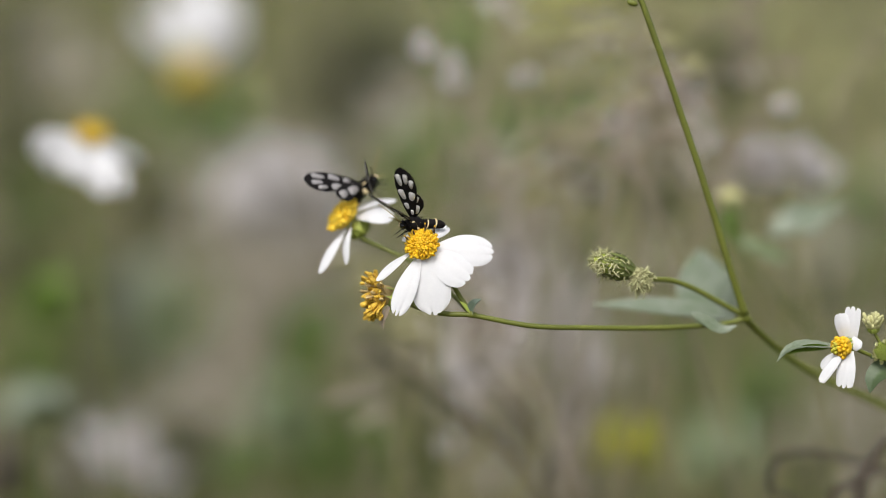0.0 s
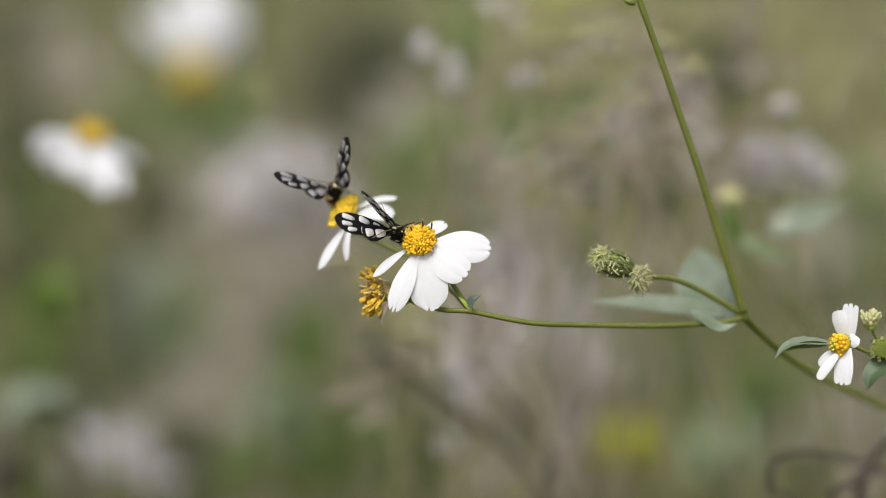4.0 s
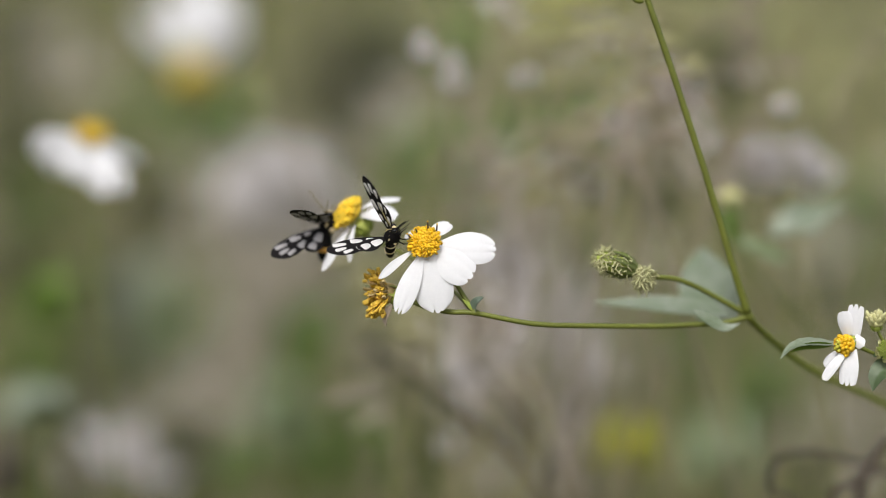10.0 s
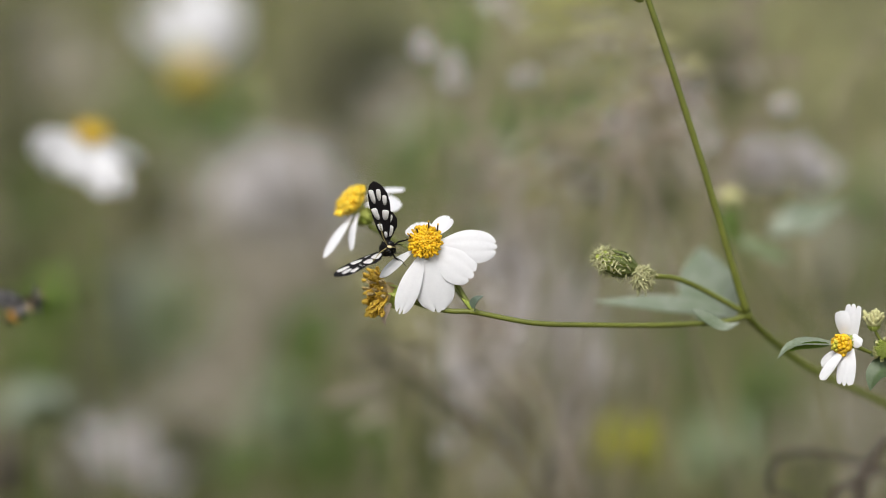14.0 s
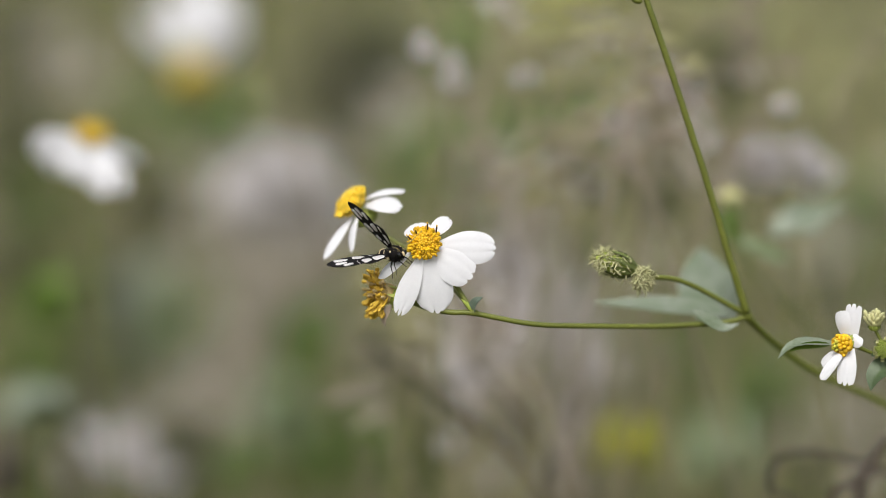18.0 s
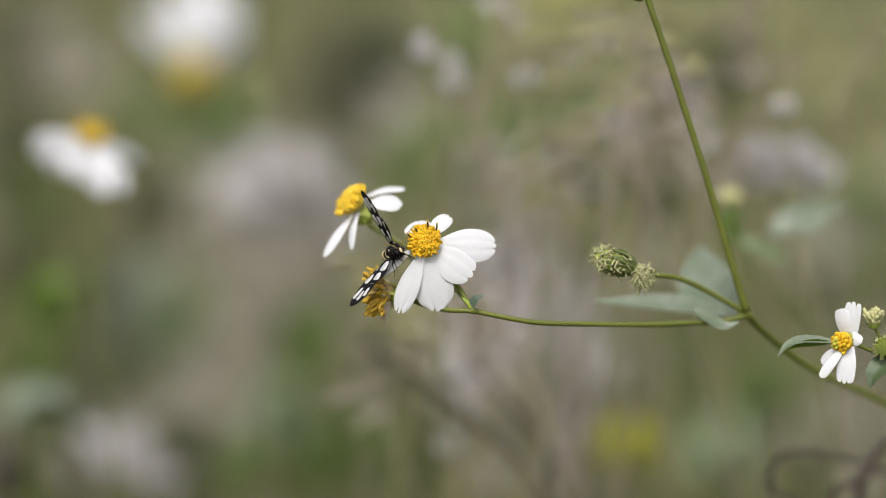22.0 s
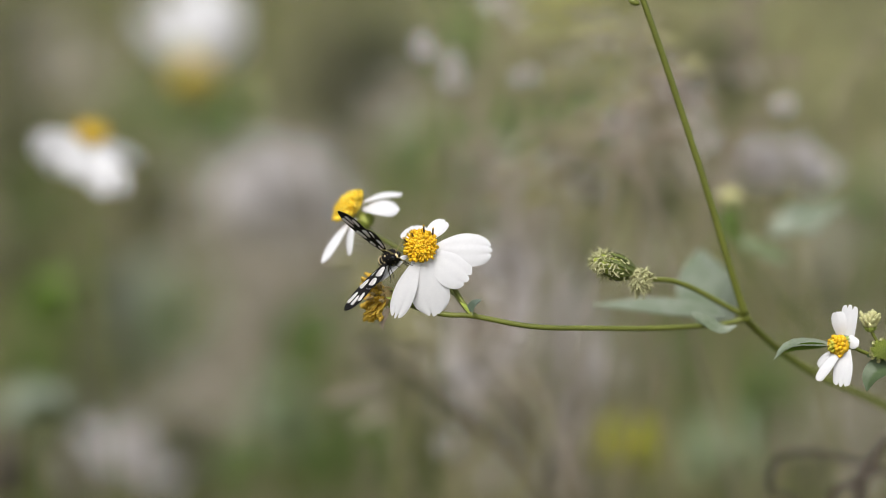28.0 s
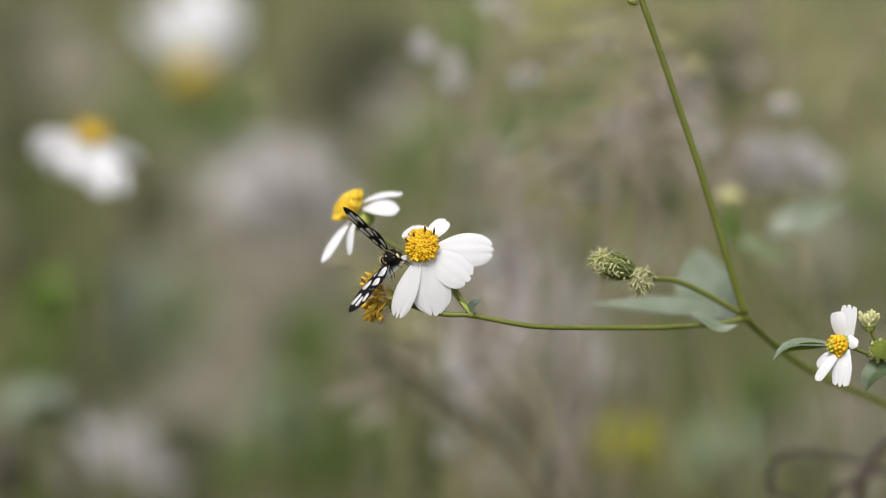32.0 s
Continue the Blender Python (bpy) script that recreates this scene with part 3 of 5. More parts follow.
def build_moth(label, rings, colour, pane, long=1.0, fat=1.0, marks=1.0):
    """A moth: X ahead, Z to its back, round the middle of its thorax."""
    moth = thing("moth", Vector(), label, "moth")
    p = lambda x, y, z: Vector((x, y, z)) * K
    chest = part("thorax", Shape().blob(p(0, 0, 0), (1, 0, 0), 36 * K, 14.5 * K, 16, 10, 0.8, 0.12), "black", moth, "black furry thorax")
    for side in (-1, 1):
        part("shoulder_patch", Shape().blob(p(4, side * 10, 8), (1, 0.3 * side, 0.1), 13 * marks * K, 3.0 * marks * K, 8, 6, rough=0.5), "cream", chest, "cream shoulder patch")
        part("side_patch", Shape().blob(p(-4, side * 12, -3), (0.5, 0, 1), (9 + 4 * fat) * marks * K, (2.5 + 2.4 * fat) * marks * K, 8, 6), "cream", chest, "cream patch")
    for name, mat, count, seed in (("fur", "black", 300, 5), ("pale_fur", "buff", 30, 6)):
        rnd = random.Random(seed)
        coat = Shape()
        for k in range(count):
            a, x = rnd.uniform(0, math.tau), rnd.uniform(-16, 24)
            r = 14.0 * math.sqrt(max(0.05, 1 - (x / 26) ** 2))
            out = Vector((rnd.uniform(-0.7, 0.1), math.cos(a), math.sin(a))).normalized()
            c = Vector((x, math.cos(a) * r, math.sin(a) * r))
            o = out.orthogonal().normalized() * 0.55
            b, tip = len(coat.v), c + out * rnd.uniform(1.6, 3.8)
            coat.v += [(c + o) * K, (c - o) * K, (c + out.cross(o)) * K, tip * K]
            coat.f += [(b, b + 1, b + 3), (b + 1, b + 2, b + 3), (b + 2, b, b + 3)]
        part(name, coat, mat, chest, "short black fur" if mat == "black" else "sparse buff fur")
    tail = Shape()
    tail.tube([p(-12, 0, 0), p(-22 * long, 0, 0), p(-34 * long, 0, -1), p(-46 * long, 0, -2), p(-56 * long, 0, -4), p(-61 * long, 0, -5)],
              [fat * r * K for r in (9, 10, 11, 11, 9.5, 7, 2.5)], 14)
    belly = part("abdomen", tail, "black", moth, "black tapering abdomen with yellow rings")
    for x, wide, r in rings:
        ring = Shape().tube([p(x + wide / 2, 0, -1), p(x, 0, -1.2), p(x - wide / 2, 0, -1.5)], [r * K, (r + 0.6) * K, r * K], 14)
        part("abdomen_ring", ring, colour, belly, "yellow ring round the abdomen")
    skull = part("head", Shape().blob(p(21, 0, 0), (0, 1, 0), 17 * K, 7.5 * K, 10, 7), "black", moth)
    part("forehead", Shape().blob(p(26.5, 0, 0), (0, 0, 1), 9 * K, 3.0 * K, 8, 6, rough=0.5), "cream", skull, "cream forehead")
    for side in (-1, 1):
        part("eye", Shape().blob(p(23, side * 6.5, 0), (0, 1, 0), 7 * K, 4.6 * K, 10, 6), "eye", skull)
        part("antenna", Shape().tube([p(25, side * 3, 5), p(36, side * 12, 14), p(48, side * 24, 22), p(58, side * 34, 28)], [1.1 * K, 0.9 * K, 0.6 * K], 5), "buff", moth, "thin buff antenna")
        for k, (x0, kx, ky, kz, fx, fy, fz) in enumerate(((12, 22, 8, -13, 34, 7, -22), (4, 9, 15, -16, 16, 22, -32), (-4, -4, 15, -18, 4, 26, -38))):
            hip = p(x0, side * 7, -9)
            leg = Shape().tube([hip, p(kx, side * ky, kz)], [1.2 * K, 0.95 * K], 6)
            leg.tube([p(kx, side * ky, kz), p((kx + fx) / 2 + 2, side * (ky + fy) / 2, (kz + fz) / 2 - 2), p(fx, side * fy, fz)], [0.95 * K, 0.7 * K, 0.45 * K], 6)
            part("leg", leg, "black", moth, "thin black leg")
    part("proboscis", Shape().tube([p(27, 0, -4), p(36, 0, -6), p(42, 0, -14)], [0.9 * K, 0.7 * K, 0.6 * K], 5), "buff", moth)
    wings = []
    for k in range(2):
        fore = wing(moth, "forewing", FORE, ((0.76, -0.056, 0.112, 0.041, -5), (0.78, 0.043, 0.094, 0.036, 5), (0.69, 0.113, 0.082, 0.035, 9),
                                             (0.485, -0.060, 0.097, 0.048, -12), (0.46, 0.078, 0.084, 0.052, 14), (0.27, -0.035, 0.060, 0.037, -8), (0.15, 0.022, 0.05, 0.025, 6)), WING * K,
                    "narrow black forewing with pale spots", pane)
        hind = wing(moth, "hindwing", HIND, ((0.17, 0.035, 0.10, 0.07, 8), (0.375, 0.042, 0.078, 0.068, 10)), WING * 0.95 * K, "short black hindwing with pale spots", pane)
        wings.append((fore, hind))
    return moth, wings


MOTH_A, WINGS_A = build_moth("black moth with pale wing spots feeding on a white flower", ((-23, 2.2, 9.3), (-38, 2.2, 9.6)), "cream", "window", 0.95, 0.82, 0.7)
MOTH_B, WINGS_B = build_moth("black moth with yellow-ringed abdomen and pale wing spots", ((-43, 9, 13.9),), "orange", "window_grey", 1.12, 1.22)


def build_butterfly():
    """A white butterfly: X ahead, Z to its back; its wings swing on the body's line."""
    fly = thing("white_butterfly", Vector(), "white butterfly with plain wings flitting over the meadow", "butterfly")
    part("body", Shape().tube([Vector((0.00624, 0, 0)), Vector((0.00234, 0, 0)), Vector((-0.00468, 0, 0)), Vector((-0.01014, 0, -0.00078))], [0.00062, 0.00117, 0.00101, 0.00039], 8), "fur_grey", fly, "grey body")
    wings = []
    for side in (1, -1):
        fore = [(0.00312, 0.0), (0.0078, 0.00936), (0.01014, 0.01716), (0.00858, 0.0195), (0.00312, 0.01794), (-0.00234, 0.01326), (-0.00312, 0.00468), (-0.00156, 0.0)]
        hind = [(-0.00078, 0.0), (-0.00156, 0.0078), (-0.0039, 0.01404), (-0.00858, 0.01482), (-0.01248, 0.01092), (-0.01248, 0.00468), (-0.0078, 0.0)]
        pair = []
        for name, line, lift in (("forewing", fore, 0.00031), ("hindwing", hind, -0.00031)):
            plate = Shape().slab([(x, side * y) for x, y in (line if side > 0 else line[::-1])], 0.00012)
            plate.v = [q + Vector((0, 0, lift)) for q in plate.v]
            pair.append(part(name, plate, "petal", fly, "white wing", origin=Vector()))
        wings.append(pair)
    for side in (1, -1):
        part("antenna", Shape().tube([Vector((0.00624, side * 0.00031, 0)), Vector((0.01014, side * 0.00234, 0.00156)), Vector((0.01326, side * 0.00468, 0.00234))], [0.00016, 0.00016], 5), "fur_grey", fly)
    return fly, wings


BUTTERFLY, BUTTERFLY_WINGS = build_butterfly()


# ---------------------------------------------------------------- the meadow behind
ground_shape = Shape()
rnd = random.Random(2)
gx = [-40, -20, -10, -5, -3, -2, -1.5, -1, -0.5, 0, 0.5, 1, 1.5, 2, 3, 5, 10, 20, 40]
gy = [-20, -8, -3, -1, -0.4, 0, 0.4, 0.8, 1.2, 1.6, 2, 2.5, 3, 3.6, 4.4, 5.5, 7, 10, 16, 30, 60]
ground_shape.grid([[Vector((x, y, rnd.uniform(-0.012, 0.012) if y < 8 else 0)) for x in gx] for y in gy])
tagged(part("ground", ground_shape, "ground"), "dry brown ground under meadow litter", kind="structure")


def blades(name, count, x_span, y0, y1, tall, wide, mat, label, seed, lean=0.35, near_power=1.0):
    """Many bent blades of grass in one mesh."""
    r = np.random.RandomState(seed)
    u = r.rand(count) ** near_power
    y = y0 + (y1 - y0) * u
    x = (r.rand(count) * 2 - 1) * x_span
    h = tall[0] + (tall[1] - tall[0]) * r.rand(count) ** 1.3
    x = x + (r.rand(count) - 0.5) * 1.1 * x_span * np.abs(x / x_span) ** 3
    a = r.rand(count) * math.tau
    la = r.rand(count) * math.tau
    ln = r.rand(count) * lean
    w = wide * (0.5 + r.rand(count))
    levels = np.array([0.0, 0.35, 0.7, 1.0])
    thin = np.array([1.0, 0.9, 0.6, 0.08])
    verts = np.zeros((count, 4, 2, 3))
    for i, (s, q) in enumerate(zip(levels, thin)):
        cx, cy = x + np.cos(la) * ln * h * s * s, y + np.sin(la) * ln * h * s * s
        for j, sign in enumerate((-1, 1)):
            verts[:, i, j, 0] = cx + sign * np.cos(a) * w * q
            verts[:, i, j, 1] = cy + sign * np.sin(a) * w * q
            verts[:, i, j, 2] = h * s - 0.01
    base = (np.arange(count) * 8)[:, None, None]
    quad = np.array([[0, 1, 3, 2], [2, 3, 5, 4], [4, 5, 7, 6]])[None]
    mesh = bpy.data.meshes.new(name)
    mesh.from_pydata(verts.reshape(-1, 3).tolist(), [], (base + quad).reshape(-1, 4).tolist())
    mesh.materials.append(M[mat])
    return tagged(new(name, mesh), label, "grass", kind="stuff")


blades("meadow_grass", 52000, 3.4, 0.8, 4.5, (0.25, 0.82), 0.0028, "grass", "tall mixed green and dry meadow grass", 3, near_power=0.9)
blades("far_grass", 34000, 6.5, 3.5, 11.0, (0.35, 1.0), 0.008, "grass", "far tall dry meadow grass", 4)
blades("near_straw", 420, 0.9, 0.36, 1.1, (0.35, 0.93), 0.0009, "straw", "thin pale straw stalks close behind the flowers", 9, lean=0.55)
blades("straw_grass", 3000, 1.2, 0.75, 3.2, (0.35, 0.95), 0.0016, "straw", "pale dry straw stalks in the meadow", 5, lean=0.5)


def side_grass():
    """Meadow to both sides of the trodden place where the camera stands, and behind it."""
    r = np.random.RandomState(6)
    verts, faces = [], []
    while len(faces) < 56000:
        x, y = r.uniform(-5.5, 5.5), r.uniform(-6.0, 0.95)
        if r.rand() < (math.hypot(x, min(y, 0)) - 2.6 + 0.5 * math.sin(2.3 * x + y) + 0.4 * math.sin(3.1 * y)) / 2.2:
            continue
        if abs(x) < 0.5 + 0.25 * abs(y - 0.8) * 0.3 + r.uniform(-0.2, 0.1) and y > -2.2 + 0.4 * math.sin(5 * x):
            continue
        h, a, q = r.uniform(0.15, 0.7), r.uniform(0, math.tau), r.uniform(0.002, 0.004)
        lx, ly = r.uniform(-0.2, 0.2) * h, r.uniform(-0.2, 0.2) * h
        b = len(verts)
        c, s = math.cos(a) * q, math.sin(a) * q
        verts += [(x - c, y - s, -0.01), (x + c, y + s, -0.01), (x + lx * 0.3 + c * 0.7, y + ly * 0.3 + s * 0.7, h * 0.55), (x + lx * 0.3 - c * 0.7, y + ly * 0.3 - s * 0.7, h * 0.55), (x + lx, y + ly, h)]
        faces += [(b, b + 1, b + 2, b + 3), (b + 3, b + 2, b + 4)]
    mesh = bpy.data.meshes.new("side_grass")
    mesh.from_pydata(verts, [], faces)
    mesh.materials.append(M["grass"])
    tagged(new("side_grass", mesh), "meadow grass round a trodden place", "grass", kind="stuff")


side_grass()


def far_shrubs():
    """A bank of scrub that closes the meadow."""
    r = np.random.RandomState(8)
    count = 26000
    x = (r.rand(count) * 2 - 1) * 9
    y = 11 + r.rand(count) * 3
    top = 2.2 + 0.6 * np.sin(x * 1.7) + 0.4 * np.sin(x * 4.1 + 1)
    z = r.rand(count) ** 0.8 * top
    size = 0.04 + 0.06 * r.rand(count)
    d1 = r.randn(count, 3)
    d1 /= np.linalg.norm(d1, axis=1)[:, None]
    d2 = np.cross(d1, r.randn(count, 3))
    d2 /= np.linalg.norm(d2, axis=1)[:, None]
    c = np.stack([x, y, z], 1)
    verts = np.stack([c - d1 * size[:, None], c + d2 * size[:, None] * 0.4, c + d1 * size[:, None], c - d2 * size[:, None] * 0.4], 1)
    mesh = bpy.data.meshes.new("far_shrubs")
    mesh.from_pydata(verts.reshape(-1, 3).tolist(), [], np.arange(count * 4).reshape(-1, 4).tolist())
    mesh.materials.append(M["shrub"])
    tagged(new("far_shrubs", mesh), "bank of olive green scrub behind the meadow", "shrubs", kind="stuff")


far_shrubs()


def stem_to_ground(foot, lean=0.03):
    low = Vector((foot.x + lean, foot.y + 0.01, -0.005))
    return [foot, foot.lerp(low, 0.35) + Vector((lean * 0.2, 0, 0)), foot.lerp(low, 0.7), low]


def meadow_flower(x, y, far, axis, disc, tips, label, seed, lean=0.03):
    """A white flower on a long stem: its disc at (x, y), and the tip, depth and breadth of each petal, in steps."""
    place, u = spot(x, y, far), K * far / D
    r = disc * u
    line = stem_to_ground(place - axis * (r * 1.2), lean)
    plant = thing("meadow_flower", line[-1], label, "wildflower", "white flowers in the meadow")
    part("stem", Shape().tube(line, [0.0007, 0.0009, 0.0012], 6), "stem_far", plant)
    head = part("flower_head", disc_shape(place, axis, r, r * 0.75, 70, r * 0.42, r * 0.12, seed=seed), "floret_far", plant, "yellow disc")
    part("involucre", Shape().blob(place - axis * (r * 0.7), axis, r * 1.5, r * 0.65, 10, 6), "bract", head)
    for tx, ty, deep, wide in tips:
        tip = spot(tx, ty, far + deep)
        foot = place + (tip - place).normalized() * (r * 0.5)
        part("petal", petal_shape(foot, tip, wide * u, way(0, 0.66, -0.75), bulge=0.10, cup=0.3, rows=8, cols=10), "petal", head, "white petal")
    return plant


meadow_flower(162, 242, 0.748, way(0.15, -0.90, -0.35), 31, ((54, 272, 0.0, 76), (78, 300, -0.003, 62), (126, 318, -0.006, 60), (186, 348, -0.006, 56), (222, 344, -0.004, 52), (252, 288, 0.004, 34)),
              "white flower with drooping petals and orange-yellow disc", 31)
meadow_flower(340, 130, 1.0, way(0.10, 0.85, -0.35), 40, ((424, 40, -0.004, 80), (416, -10, -0.006, 86), (372, -40, 0.0, 80), (300, -14, 0.004, 44), (236, 20, 0.006, 40)),
              "large white nodding flower with pale yellow disc", 32)


def seed_tuft(weed, tip, size, rnd, mat, flare):
    """A tuft of narrow scales that opens upward."""
    tuft = Shape()
    for k in range(34):
        a = k * 2.39996
        q = math.sqrt((k + 0.5) / 34)
        d = Vector((flare * q * math.cos(a), flare * q * math.sin(a), rnd.uniform(0.1, 1.0) ** (flare / 0.75))).normalized()
        s = size * rnd.uniform(0.5, 1.6)
        o = d.orthogonal().normalized() * (s * (0.14 if mat == "plume" else 0.10))
        b = len(tuft.v)
        tuft.v += [tip - o * 0.3, tip + o * 0.3, tip + d * (s * 0.6) + o, tip + d * (s * 0.6) - o, tip + d * s - Vector((0, 0, 0.1 * s))]
        tuft.f += [(b, b + 1, b + 2, b + 3), (b + 3, b + 2, b + 4)]
    part("seed_tuft", tuft, mat, weed, "whitish seed plume" if mat == "plume" else "pale yellow-green seed head" if mat == "seed" else "grey tufted seed head")


def dry_weed(x, y, far, wide, tall, heads, size, mat, seed):
    """A dry stalk with side twigs that carry tufted seed heads over a patch of the plan."""
    rnd = random.Random(seed)
    u = K * far / D
    top, fork = spot(x, y - tall * 0.6, far), spot(x + rnd.uniform(-0.3, 0.3) * wide, y + tall * 1.1, far)
    foot = Vector((fork.x + rnd.choice((-1, 1)) * rnd.uniform(0.05, 0.2), fork.y + rnd.uniform(0.02, 0.12), 0))
    white = mat == "plume"
    weed = thing("dry_weed", foot, "dry brown weed with whitish seed plumes" if white else "olive weed with pale yellow-green seed heads" if mat == "seed" else "dry brown weed with grey tufted seed heads", "dry weed", "dry weeds in the meadow")
    part("stalk", Shape().tube(rise(foot - Vector((0, 0, 0.005)), fork) + [fork.lerp(top, 0.5) + SIDE * (rnd.uniform(-0.1, 0.1) * wide * u), top], [0.0010, 0.0007, 0.0004], 6), "stalk_olive", weed, "olive brown dry stalk")
    for i in range(heads):
        a, q = i * 2.39996 + rnd.uniform(-0.4, 0.4), math.sqrt((i + 0.5) / heads)
        tip = spot(x + wide * q * math.cos(a), y + tall * q * math.sin(a) + size * 0.6, far + rnd.uniform(-0.5, 0.5) * wide * u)
        start = fork.lerp(top, rnd.uniform(0.0, 0.55))
        part("twig", Shape().tube([start, start.lerp(tip, 0.6) - Vector((0, 0, 6 * u)), tip], [0.0004, 0.00025], 5), "stalk_olive", weed)
        seed_tuft(weed, tip, size * u, rnd, mat, 0.5 if white else 0.8)
    return weed


def rise(low, first):
    """Places from the ground up to the first bend, closer and closer together."""
    return [low] + [low.lerp(first, s) for s in (0.5, 0.78, 0.92)] + [first]


WEEDS = (
    # the pale cloud of plumes behind the moths, and the band that runs down from it
    (510, 315, 1.0, 80, 60, 10, 58, "plume"), (555, 370, 1.05, 60, 50, 8, 55, "plume"), (440, 350, 1.1, 50, 50, 6, 55, "plume"), (555, 330, 1.21, 74, 94, 5, 55, "fluff"), (430, 320, 1.26, 68, 81, 5, 55, "fluff"), (480, 400, 1.38, 122, 81, 6, 60, "fluff"),
    (540, 485, 1.26, 81, 81, 6, 60, "fluff"), (470, 575, 1.29, 68, 81, 6, 60, "fluff"), (405, 650, 1.29, 68, 74, 6, 58, "fluff"), (330, 735, 1.26, 81, 68, 6, 58, "fluff"),
    (230, 805, 0.97, 50, 45, 5, 55, "plume"), (85, 825, 0.98, 25, 35, 4, 45, "fluff"), (470, 470, 1.49, 94, 94, 5, 60, "fluff"),
    # single plumes near the tall stem
    (748, 80, 0.735, 10, 14, 4, 26, "plume"), (800, 130, 0.75, 10, 30, 4, 26, "plume"), (893, 15, 0.78, 22, 14, 5, 30, "plume"), (930, 130, 0.745, 8, 12, 2, 26, "plume"),
    (1014, 95, 0.78, 20, 22, 2, 26, "fluff"), (985, 300, 0.8, 24, 30, 5, 32, "plume"), (1048, 335, 0.8, 24, 28, 5, 30, "plume"), (1178, 185, 0.86, 56, 52, 20, 44, "plume"),
    (1386, 188, 0.735, 8, 8, 4, 24, "plume"), (1345, 292, 0.79, 26, 30, 14, 36, "plume"), (1400, 285, 0.79, 28, 30, 14, 38, "plume"), (1440, 300, 0.8, 20, 26, 10, 34, "plume"),
    (710, 205, 1.26, 47, 54, 3, 50, "fluff"), (1110, 255, 0.9, 30, 30, 4, 34, "fluff"),
    # the greyish weeds under the branch
    (886, 462, 0.8, 30, 30, 12, 36, "plume"), (900, 595, 1, 60, 40, 8, 55, "fluff"), (965, 585, 0.95, 40, 40, 8, 50, "plume"), (995, 675, 1, 35, 55, 6, 52, "plume"),
    (930, 720, 1.05, 50, 45, 6, 52, "plume"), (992, 830, 0.95, 18, 45, 4, 40, "fluff"), (800, 668, 0.765, 10, 10, 4, 24, "plume"), (800, 785, 0.78, 12, 12, 4, 26, "plume"),
    (860, 840, 0.9, 20, 25, 4, 34, "fluff"),
    (850, 640, 0.92, 40, 40, 6, 44, "plume"), (905, 690, 0.9, 30, 34, 5, 40, "fluff"), (1030, 620, 1, 30, 50, 5, 50, "plume"), (1010, 740, 1, 30, 40, 5, 46, "plume"), (960, 470, 1.26, 68, 54, 4, 55, "fluff"),
    (1070, 60, 0.85, 30, 30, 4, 36, "fluff"), (1230, 300, 0.84, 24, 34, 4, 34, "fluff"), 
    (1460, 440, 1.26, 81, 54, 3, 52, "fluff"), (1130, 480, 1.26, 68, 54, 3, 52, "fluff"), (1150, 90, 0.76, 10, 16, 2, 24, "plume"), (1085, 215, 0.76, 10, 20, 2, 26, "plume"),
    (1255, 245, 0.75, 10, 24, 2, 24, "plume"), (1328, 120, 0.78, 12, 16, 2, 24, "fluff"),
    (1075, 650, 1.1, 50, 50, 6, 55, "fluff"), (1050, 840, 1.1, 50, 40, 6, 55, "fluff"), (930, 480, 0.95, 40, 50, 7, 44, "plume"), (940, 380, 1.0, 40, 50, 6, 50, "fluff"), (900, 300, 1.05, 40, 40, 5, 50, "fluff"),
    (840, 560, 1.0, 55, 36, 9, 50, "plume"), (940, 640, 1.0, 55, 50, 10, 50, "plume"), (1000, 555, 1.05, 45, 45, 8, 50, "plume"), (860, 715, 1.05, 55, 40, 8, 50, "plume"), (960, 800, 1.1, 45, 50, 8, 50, "plume"),
    # pale green grass heads further off
    (1060, 40, 1.4, 110, 45, 9, 62, "seed"), (1200, 50, 1.4, 80, 50, 7, 62, "seed"), (1420, 70, 1.4, 90, 70, 8, 62, "seed"), (1530, 190, 1.35, 45, 90, 8, 60, "seed"), (1150, 680, 1.35, 90, 60, 9, 60, "seed"),
    (1080, 800, 1.25, 80, 50, 8, 56, "seed"), (900, 840, 1.15, 70, 36, 7, 52, "seed"), (1220, 840, 1.2, 70, 36, 7, 55, "seed"), (1200, 440, 1.4, 90, 50, 7, 60, "seed"), (930, 60, 1.4, 70, 50, 6, 60, "seed"),
    # by the edges
    (120, 130, 1.4, 60, 70, 3, 60, "fluff"), (1480, 770, 1.26, 81, 68, 5, 55, "fluff"), (1520, 860, 0.85, 28, 20, 3, 36, "fluff"), (1500, 630, 1.61, 81, 68, 4, 60, "fluff"),
    (1540, 300, 1.61, 54, 81, 3, 60, "fluff"), (750, 560, 1.61, 68, 94, 4, 60, "fluff"))
for k, row in enumerate(WEEDS):
    dry_weed(*row, 100 + k)


